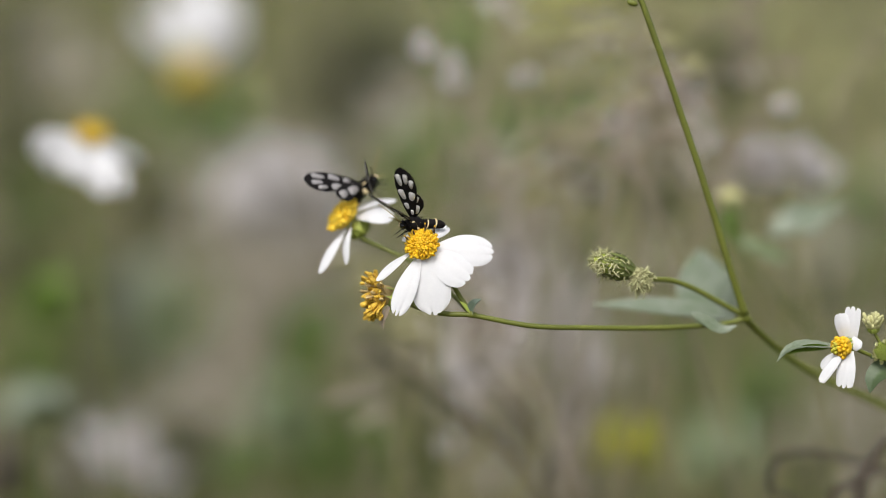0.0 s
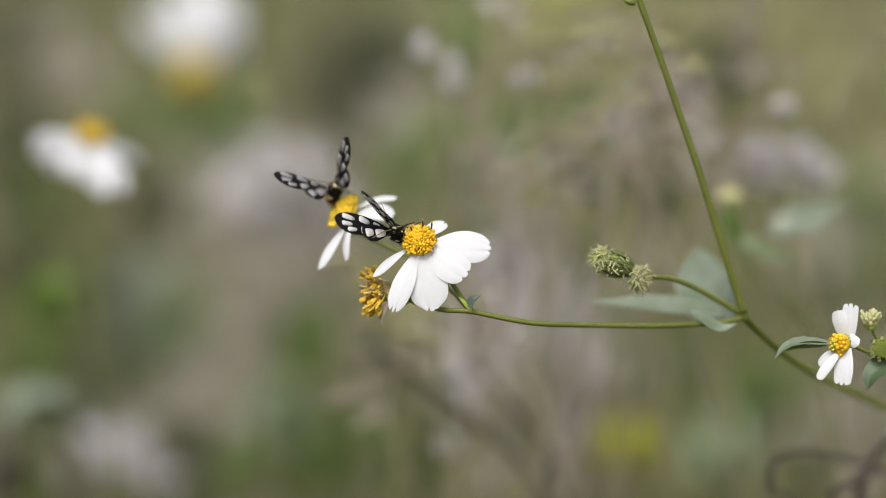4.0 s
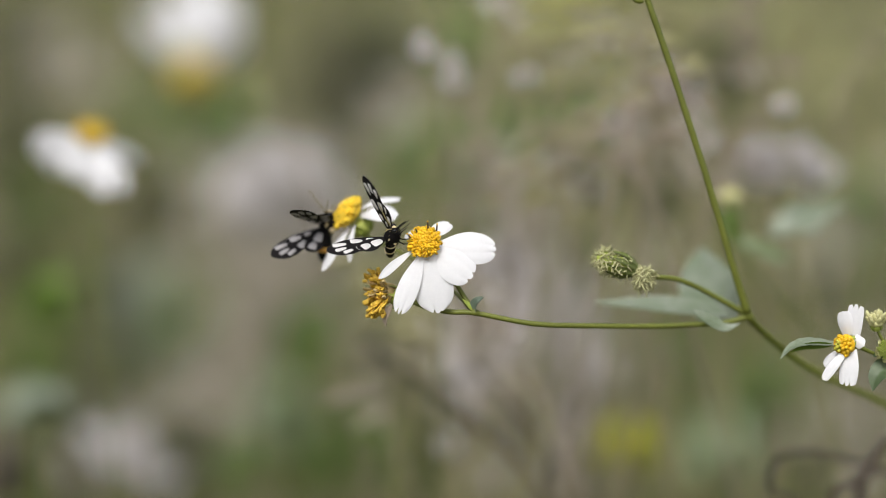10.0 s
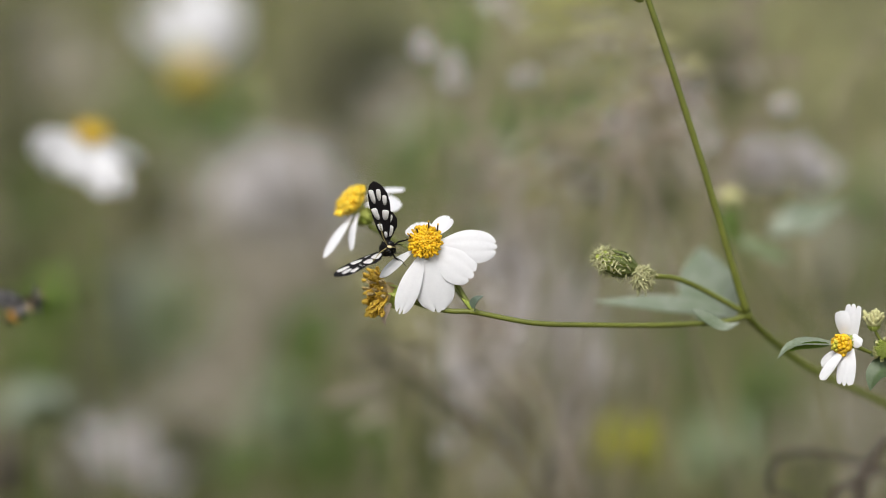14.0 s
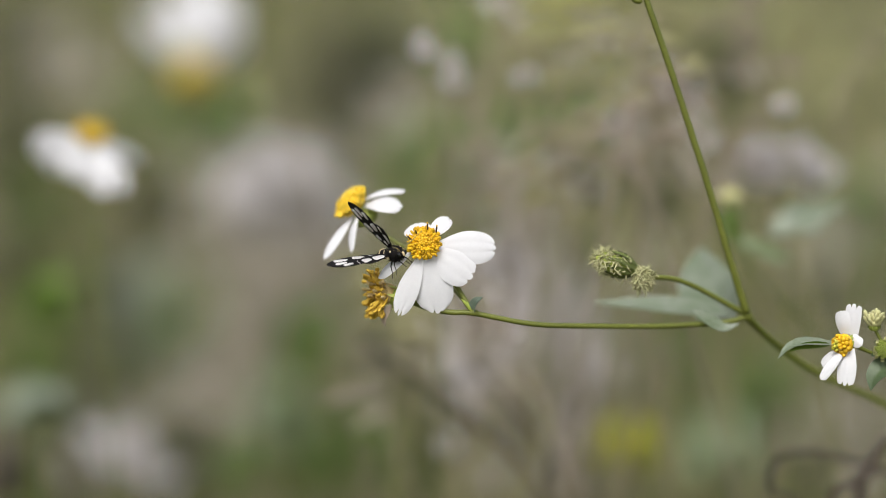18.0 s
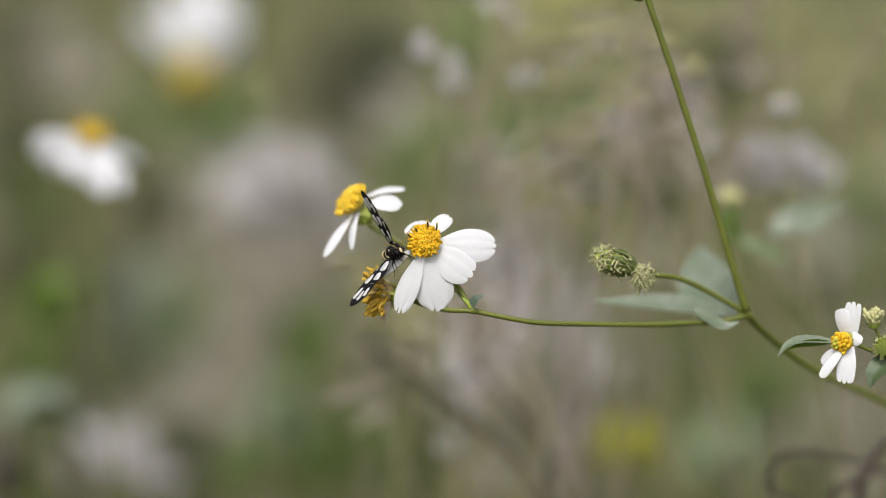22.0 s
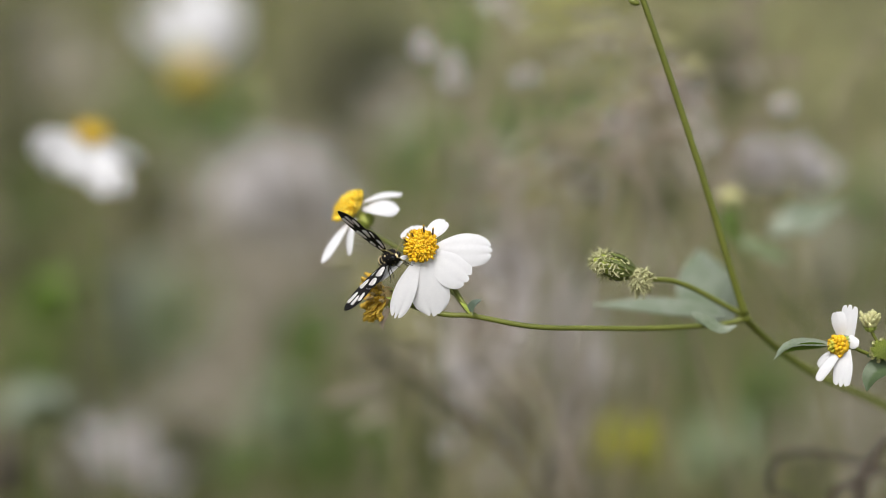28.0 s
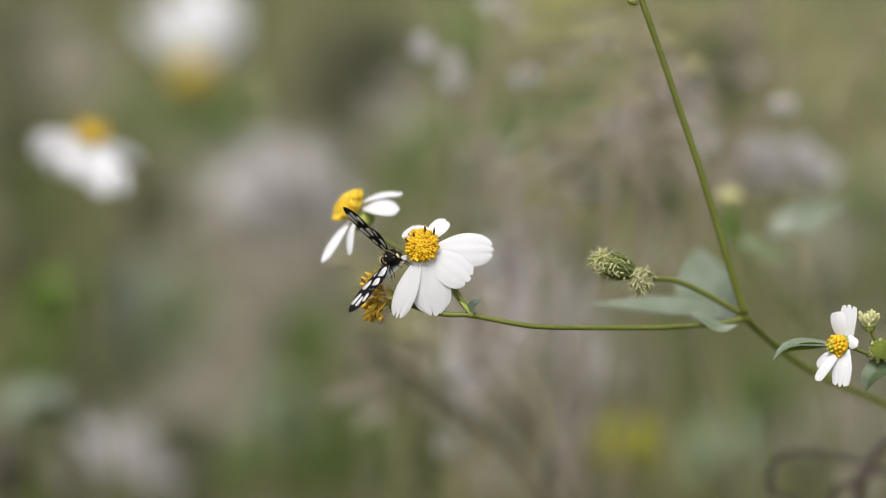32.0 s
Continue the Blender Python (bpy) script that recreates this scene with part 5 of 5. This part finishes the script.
    for ob in (REAR, REAR_STALK):
        rest = Matrix.Translation(parent_place(ob) - home)
        rows = []
        for t, a, sink in ((0.0, 0.060, 7), (1.5, 0.052, 6), (3.0, 0.050, 11), (6.0, 0.054, 9), (7.0, 0.055, 5), (8.0, 0.054, 10), (9.0, 0.046, 11), (10.0, 0.048, 10), (10.2, 0.050, 9),
                           (10.4, -0.012, 0), (10.6, 0.006, 0), (10.8, 0.0, 0), (12.0, 0.004, 0), (19.0, 0.0, 1), (24.0, 0.002, 1), (28.0, 0.006, 1), (32.0, 0.004, 1)):
            bend = turn_about(pivot, FACE, a) if ob is REAR else turn_about(pivot, FACE, a + sink / 280)
            rows.append((t, Matrix.Translation(-RISE * (sink * K if ob is REAR else 0)) @ bend @ rest))
        walk(ob, rows)
    # the flower in focus nods back and leans to the moth while it clings to its upper edge
    hub = parent_place(FRONT_STALK) - home
    middle = parent_place(FRONT) - home
    nods = ((0.0, 12, -2.9), (1.0, 12, -3.8), (2.0, 12, -3.4), (2.5, 12, -3.4), (3.0, 12, -7.7), (3.5, 12, -7.0), (5.5, 11, -6.2), (6.0, 11, -7.9), (6.5, 11, -5.8), (7.0, 11, -3.4), (7.5, 11, -5.7), (8.0, 11, -7.1),
            (8.5, 11, -4.0), (9.0, 11, -4.6), (9.5, 10, -3.0), (10.0, 10, -3.1), (10.5, 9, 1.6), (11.0, 8, -2.2), (11.5, 8, 0), (12.0, 7, 0.5), (12.5, 5, -0.2), (13.0, 2, -4.4), (13.5, 2, -3.0), (14.0, 1, 0), (14.5, 1, -2.4),
            (16.5, 0, -0.4), (17.5, 0, -1.5), (19.0, 0, -2.0), (20.0, 0, 0), (21.5, 0, 0), (22.5, 0, -3.0), (23.0, 0, -2.0), (23.5, 0, 0.2), (25.0, 0, 0), (27.5, 0, -2.7), (28.0, 0, -4.9), (28.5, 0, -1.5), (30.0, 0, -2.4),
            (31.0, 0, -1.3), (32.0, 0, -2.4))
    for ob in (FRONT, FRONT_STALK):
        rest = Matrix.Translation(parent_place(ob) - home)
        if ob is FRONT:
            walk(ob, [(t, Matrix.Translation(SIDE * (dx * K)) @ turn_about(middle, SIDE, radians(-a)) @ rest) for t, a, dx in nods])
        else:
            walk(ob, [(t, turn_about(hub, FACE, -dx / 150) @ rest) for t, a, dx in nods])

    # the moth that feeds: thorax, upper wing tip and breadth, lower wing tip and breadth
    moth = Flight()
    moth(0.0, 733, 397, 30, (708, 299), 0.85, (657, 347), 0.10, (0.95, -0.05, 0.3), (-0.1, -0.9, -0.4))
    moth(0.4, 715, 403, 22, (679, 299), 0.5, (627, 401), -0.728, (0.1, 0.3, 0.95), (-0.9, -0.3, -0.3))
    moth(0.8, 719, 398, 22, (674, 310), 0.5, (623, 368), -0.672)
    moth(1, 718, 401, 22, (679, 318), 0.5, (629, 367), -0.672)
    moth(1.2, 713, 400, 22, (676, 308), 0.5, (623, 366), -0.672)
    moth(1.6, 703, 409, 22, (676, 308), 0.5, (596, 413), -0.672)
    moth(2, 708, 412, 22, (661, 311), 0.45, (600, 395), -0.672)
    moth(2.4, 704, 415, 22, (644, 327), 0.4, (599, 391), -0.728)
    moth(2.8, 696, 415, 22, (655, 321), 0.3, (582, 445), -0.84)
    moth(3, 701, 416, 22, (656, 333), 0.25, (586, 425), -0.84)
    moth(3.2, 697, 416, 22, (644, 336), 0.25, (586, 409), -0.84)
    moth(3.5, 702, 412, 22, (641, 345), 0.25, (595, 389), -0.84)
    moth(5.5, 694, 412, 22, (662, 313), 0.35, (586, 385), -0.896)
    moth(6, 692, 413, 22, (650, 323), 0.3, (584, 395), -0.84)
    moth(6.3, 694, 413, 22, (654, 309), 0.4, (580, 405), -0.672)
    moth(6.7, 700, 412, 22, (662, 305), 0.4, (582, 397), -0.672)
    moth(7, 698, 414, 22, (649, 305), 0.3, (575, 406), -0.672)
    moth(7.1, 690, 413, 22, (632, 314), 0.3, (567, 413), -0.672)
    moth(7.5, 687, 418, 22, (625, 322), 0.35, (573, 459), -0.784)
    moth(8, 694, 415, 14, (612, 335), 0.425, (579, 455), -0.736, (-0.15, 0.62, 0.77), (-0.95, 0, -0.3))
    moth(8.2, 696, 411, 14, (644, 311), 0.51, (584, 452), -0.736)
    moth(8.5, 691, 416, 14, (630, 325), 0.34, (576, 430), -0.598)
    moth(8.8, 692, 418, 14, (616, 336), 0.3825, (575, 425), -0.552)
    moth(9, 694, 423, 14, (625, 322), 0.2975, (573, 438), -0.598)
    moth(9.4, 694, 422, 14, (671, 298), 0.34, (587, 469), -0.644)
    moth(9.7, 691, 422, 14, (680, 292), 0.34, (587, 470), -0.644)
    moth(10, 694, 419, 14, (644, 312), 0.425, (579, 444), -0.644)
    moth(10.2, 692, 413, 14, (620, 324), 0.2975, (573, 434), -0.69)
    moth(10.4, 699, 411, 14, (627, 318), 0.3825, (580, 413), -0.69)
    moth(11, 699, 411, 14, (695, 293), 0.45, (597, 482), -0.75)
    moth(11.5, 697, 414, 14, (677, 297), 0.65, (587, 462), -0.75)
    moth(12.0, 702, 416, 10, (657, 303), 0.7, (589, 429), -0.6, (-0.17, 0.3, 0.94))
    moth(12.5, 688, 428, 6, (668, 304), 0.7, (597, 505), -0.6, (-0.15, 0.1, 0.98), (-0.85, -0.2, -0.3))
    moth(13, 686, 438, 2, (589, 362), 0.5, (576, 488), -0.5, (-0.15, 0.1, 0.98), (-0.85, -0.2, -0.4))
    moth(13.5, 680, 445, 2, (628, 336), 0.75, (597, 517), -0.6)
    moth(14, 686, 440, 2, (661, 322), 0.9, (594, 489), -0.5)
    moth(14.5, 682, 447, 2, (601, 368), 0.95, (591, 475), -0.3)
    moth(15.5, 690, 446, 2, (622, 350), 0.75, (590, 482), -0.45)
    moth(16.5, 695, 444, 2, (641, 334), 0.6, (583, 472), -0.55)
    moth(17, 690, 444, 2, (621, 350), 0.55, (583, 490), -0.6)
    moth(17.5, 691, 450, 2, (648, 331), 0.6, (597, 529), -0.65)
    moth(18, 699, 449, 0, (617, 358), 0.4, (579, 469), -0.4, (-0.55, 0.0, 0.83), (-0.5, -0.8, 0.1))
    moth(18.5, 696, 449, 0, (646, 340), 0.3, (602, 524), -0.4)
    moth(19, 705, 443, 0, (669, 316), 0.25, (603, 523), -0.35)
    moth(19.5, 699, 444, 0, (596, 375), 0.35, (578, 475), -0.45)
    moth(20, 703, 446, 0, (597, 376), 0.3, (587, 506), -0.45, (-0.38, 0.12, 0.92), (-0.5, -0.8, 0.0))
    moth(20.5, 696, 446, 0, (606, 364), 0.4, (591, 516), -0.5)
    moth(21, 700, 446, 0, (597, 384), 0.35, (583, 485), -0.45)
    moth(21.5, 702, 443, 0, (619, 352), 0.3, (594, 506), -0.5)
    moth(22, 699, 446, 0, (639, 336), 0.3, (620, 542), -0.45)
    moth(22.5, 700, 446, 0, (607, 361), 0.25, (594, 506), -0.5)
    moth(23, 700, 446, 0, (603, 363), 0.3, (593, 511), -0.5)
    moth(23.5, 704, 447, 0, (656, 329), 0.35, (630, 543), -0.45)
    moth(24, 703, 449, 0, (656, 330), 0.35, (636, 552), -0.45)
    moth(24.5, 699, 450, 0, (610, 364), 0.35, (606, 531), -0.5)
    moth(25, 702, 446, 0, (605, 373), 0.35, (605, 513), -0.5)
    moth(25.5, 704, 446, 0, (656, 327), 0.35, (637, 547), -0.45)
    moth(26.5, 699, 450, 0, (618, 350), 0.3, (612, 530), -0.5)
    moth(27.5, 697, 454, 0, (625, 352), 0.35, (620, 556), -0.5)
    moth(28, 692, 456, 0, (598, 374), 0.4, (608, 552), -0.5)
    moth(28.5, 700, 449, 0, (618, 357), 0.35, (618, 545), -0.5)
    moth(29, 699, 443, 0, (625, 341), 0.4, (628, 547), -0.5)
    moth(29.5, 702, 444, 0, (627, 340), 0.4, (627, 545), -0.5)
    moth(30, 694, 448, 0, (617, 344), 0.5, (622, 552), -0.55)
    moth(30.5, 699, 455, 0, (602, 368), 0.45, (612, 554), -0.55)
    moth(31, 703, 449, 0, (594, 375), 0.4, (611, 540), -0.55)
    moth(31.5, 704, 447, 0, (627, 354), 0.4, (650, 552), -0.45)
    moth(32, 694, 456, 0, (608, 367), 0.4, (619, 552), -0.5)
    moth.finish(MOTH_A, WINGS_A, 7)
    # the moth that creeps round the rear flower, flies up and leaves
    moth = Flight()
    moth(0, 650, 328, 290, (652, 296), 0.3, (540, 317), -0.85, (-0.6, 0.55, 0.5), (-0.1, -0.85, -0.5))
    moth(0.4, 646, 325, 290, (654, 295), 0.3, (533, 308), -0.85)
    moth(0.8, 657, 323, 290, (662, 295), 0.3, (556, 301), -0.8)
    moth(1, 655, 327, 290, (660, 296), 0.3, (562, 304), -0.8)
    moth(1.2, 650, 328, 290, (655, 290), 0.3, (555, 288), -0.8)
    moth(1.6, 652, 331, 290, (658, 295), 0.3, (539, 301), -0.85)
    moth(2, 658, 329, 290, (664, 298), 0.4, (538, 312), -0.8)
    moth(2.4, 646, 336, 290, (659, 281), 0.5, (531, 295), -0.8)
    moth(2.8, 625, 331, 295, (658, 265), 0.6, (514, 300), -0.75, (-0.1, 0.3, 0.95), (-0.5, -0.8, -0.3))
    moth(3, 600, 334, 295, (648, 272), 0.6, (494, 328), -0.75)
    moth(3.2, 604, 333, 295, (661, 262), 0.6, (494, 339), -0.7)
    moth(3.5, 600, 333, 295, (648, 253), 0.6, (496, 313), -0.7)
    moth(5.5, 578, 362, 295, (582, 255), 0.6, (471, 358), -0.35)
    moth(6, 579, 360, 295, (621, 268), 0.65, (482, 402), -0.5)
    moth(6.3, 572, 361, 295, (558, 255), 0.65, (468, 396), -0.5)
    moth(6.7, 568, 380, 295, (551, 278), 0.36, (477, 431), -0.3)
    moth(7, 569, 391, 295, (580, 284), 0.36, (490, 456), -0.3)
    moth(7.5, 564, 398, 295, (546, 303), 0.36, (478, 448), -0.3)
    moth(8, 562, 420, 295, (541, 354), 0.8, (495, 446), -0.2, (0.2, -0.85, 0.45), (-0.9, -0.2, -0.4))
    moth(8.2, 567, 412, 295, (552, 342), 0.75, (509, 477), -0.4)
    moth(8.5, 567, 436, 295, (522, 357), 0.75, (530, 523), -0.6, (-0.1, -0.3, 0.95), (-0.9, -0.1, -0.4))
    moth(8.8, 573, 441, 295, (488, 383), 0.7, (515, 520), -0.6)
    moth(9, 571, 438, 295, (498, 365), 0.8, (537, 537), -0.7)
    moth(9.4, 574, 430, 295, (535, 335), 0.8, (533, 530), -0.7)
    moth(9.7, 583, 412, 295, (526, 357), 0.5, (486, 469), -0.8, (-0.15, 0.95, 0.25), (-0.8, -0.1, -0.6))
    moth(10, 579, 400, 290, (523, 374), 0.5, (483, 453), -0.85)
    moth(10.2, 574, 398, 280, (509, 369), 0.6, (469, 415), -0.85)
    moth(10.3, 575, 329, 150, (515, 320), 0.75, (500, 350), -0.75, (-0.85, 0.35, 0.3), (-0.3, -0.85, -0.4))
    moth(10.4, 448, 236, 100, (553, 205), 0.75, (396, 225), -0.75, (-0.5, 0.85, 0.1), (-0.3, -0.85, -0.4))
    moth(10.5, 311, 160, 80, (297, 110), 0.75, (233, 110), -0.75, (-0.65, 0.7, 0.2), (-0.3, -0.85, -0.4))
    moth(10.6, 363, 183, 80, (437, 169), 0.75, (330, 120), -0.75, (-0.95, 0.3, 0.2), (-0.3, -0.85, -0.4))
    moth(10.7, 492, 257, 90, (450, 200), 0.75, (418, 219), -0.75, (-0.6, 0.75, 0.3), (-0.3, -0.85, -0.4))
    moth(10.8, 567, 354, 120, (530, 290), 0.75, (484, 320), -0.75, (-0.65, 0.65, 0.35), (-0.3, -0.85, -0.4))
    moth(10.9, 564, 345, 130, (600, 280), 0.75, (480, 370), -0.75, (-0.8, 0.45, 0.3), (-0.3, -0.85, -0.4))
    moth(11, 472, 384, 110, (578, 381), 0.75, (392, 384), -0.75, (-0.6, 0.75, 0.2), (-0.3, -0.85, -0.4))
    moth(11.1, 355, 403, 110, (390, 360), 0.75, (264, 400), -0.75, (-0.6, 0.7, 0.3), (-0.3, -0.85, -0.4))
    moth(11.2, 223, 402, 120, (333, 367), 0.75, (132, 408), -0.75, (-0.6, 0.6, 0.5), (-0.3, -0.85, -0.4))
    moth(11.3, 124, 422, 140, (110, 360), 0.75, (50, 373), -0.75, (-0.55, 0.8, 0.2), (-0.3, -0.85, -0.4))
    moth(11.4, 125, 524, 170, (198, 502), 0.75, (110, 450), -0.75, (-0.85, 0.5, 0.2), (-0.3, -0.85, -0.4))
    moth(11.5, 140, 538, 230, (150, 470), 0.75, (100, 500), -0.75, (-0.75, 0.6, 0.3), (-0.3, -0.85, -0.4))
    moth(11.7, 75, 415, 440, (130, 425), 0.75, (20, 380), -0.75, (-0.9, 0.38, 0.2), (-0.3, -0.85, -0.4))
    moth(11.8, 112, 366, 460, (120, 320), 0.75, (30, 340), -0.75, (-0.75, 0.65, 0.2), (-0.3, -0.85, -0.4))
    moth(12, 103, 410, 480, (40, 352), 0.75, (15, 375), -0.75, (-0.76, 0.64, 0.1), (-0.3, -0.85, -0.4))
    moth(12.2, 108, 442, 480, (180, 430), 0.75, (40, 410), -0.75, (-0.8, 0.55, 0.2), (-0.3, -0.85, -0.4))
    moth(12.4, 65, 360, 480, (110, 330), 0.75, (20, 310), -0.75, (-0.82, 0.56, 0.1), (-0.3, -0.85, -0.4))
    moth(12.6, 110, 475, 480, (125, 420), 0.75, (30, 470), -0.75, (-0.8, 0.58, 0.1), (-0.3, -0.85, -0.4))
    moth(12.8, 95, 485, 480, (160, 450), 0.75, (60, 530), -0.75, (-0.93, 0.33, 0.1), (-0.3, -0.85, -0.4))
    moth(13, 28, 550, 500, (82, 528), 0.75, (52, 478), -0.75, (-0.7, 0.6, 0.3), (-0.3, -0.85, -0.4))
    moth(13.2, -70, 560, 600, (-20, 520), 0.75, (-140, 540), -0.75, (-0.7, 0.5, 0.5), (-0.3, -0.85, -0.4))
    moth(13.6, -60, 720, 800, (-10, 680), 0.75, (-130, 700), -0.75, (-0.7, 0.5, 0.5), (-0.3, -0.85, -0.4))
    moth(13.9, 48, 642, 800, (98, 610), 0.75, (-10, 610), -0.75, (-0.7, 0.5, 0.5), (-0.3, -0.85, -0.4))
    moth(14, 56, 538, 900, (84, 510), 0.85, (4, 522), -0.85, (-0.8, 0.5, 0.3), (-0.3, -0.85, -0.4))
    moth(14.2, 20, 410, 600, (60, 390), 0.75, (-50, 380), -0.75, (-0.7, 0.6, 0.3), (-0.3, -0.85, -0.4))
    moth(14.3, 55, 425, 500, (105, 415), 0.75, (0, 400), -0.75, (-0.8, 0.5, 0.2), (-0.3, -0.85, -0.4))
    moth(14.4, 110, 460, 480, (60, 400), 0.75, (20, 465), -0.75, (-0.74, 0.67, 0.1), (-0.3, -0.85, -0.4))
    moth(14.5, 120, 572, 480, (150, 530), 0.75, (50, 600), -0.75, (-0.84, 0.53, 0.1), (-0.3, -0.85, -0.4))
    moth(14.7, 20, 690, 480, (70, 650), 0.75, (-50, 680), -0.75, (-0.7, 0.5, 0.4), (-0.3, -0.85, -0.4))
    moth(15, -200, 760, 480, (-150, 720), 0.75, (-280, 750), -0.75, (0.7, 0.5, 0.4), (-0.3, -0.85, -0.4))
    moth.put(16.2, frame_of(Vector((-0.9, 0.3, 0)), Vector((0, 0, 1)), Vector((-0.42, 0.25, 0.008))), 0.8)
    moth.put(32.0, frame_of(Vector((-0.9, 0.3, 0)), Vector((0, 0, 1)), Vector((-0.42, 0.25, 0.008))), 0.8)
    moth.finish(MOTH_B, WINGS_B, 24, beats=(10.2, 16.0))
    # the white butterfly rests in the grass, flits across over the meadow and settles again
    spots = ((0.0, Vector((0.85, 1.0, 0.005))), (10.5, Vector((0.85, 1.0, 0.005))), (11.2, at(1500, -330, 4500)), (11.5, at(1040, -90, 4500)), (11.6, at(960, -14, 4400)), (11.7, at(830, -14, 4400)),
             (11.8, at(800, -10, 4300)), (11.9, at(915, 0, 4300)), (12.0, at(902, 10, 5400)), (12.1, at(808, 0, 4300)), (12.2, at(822, -30, 4400)), (12.3, at(800, -130, 4500)), (12.6, at(500, -400, 4800)),
             (13.4, Vector((-0.8, 1.3, 0.005))), (32.0, Vector((-0.8, 1.3, 0.005))))
    rows = []
    for (t0, p0), (t1, p1) in zip(spots, spots[1:]):
        moving = p0 != p1
        steps = max(1, round((t1 - t0) * FPS)) if moving else 1
        for i in range(steps):
            rows.append((t0 + (t1 - t0) * i / steps, p0.lerp(p1, i / steps), (35, 60, 20, -15)[i % 4] if moving and i + t0 != 10.5 else 5))
    rows.append((32.0, spots[-1][1], 5))
    walk(BUTTERFLY, [(t, Matrix.Translation(p) @ Matrix.Rotation(radians(75), 4, "Z") @ Matrix.Rotation(radians(-50 if 10.6 < t < 13.3 else 0), 4, "Y")) for t, p, lift in rows])
    for side, pair in zip((1, -1), BUTTERFLY_WINGS):
        for ob in pair:
            walk(ob, [(t, Matrix.Rotation(radians(side * lift), 4, "X")) for t, p, lift in rows])


motions()
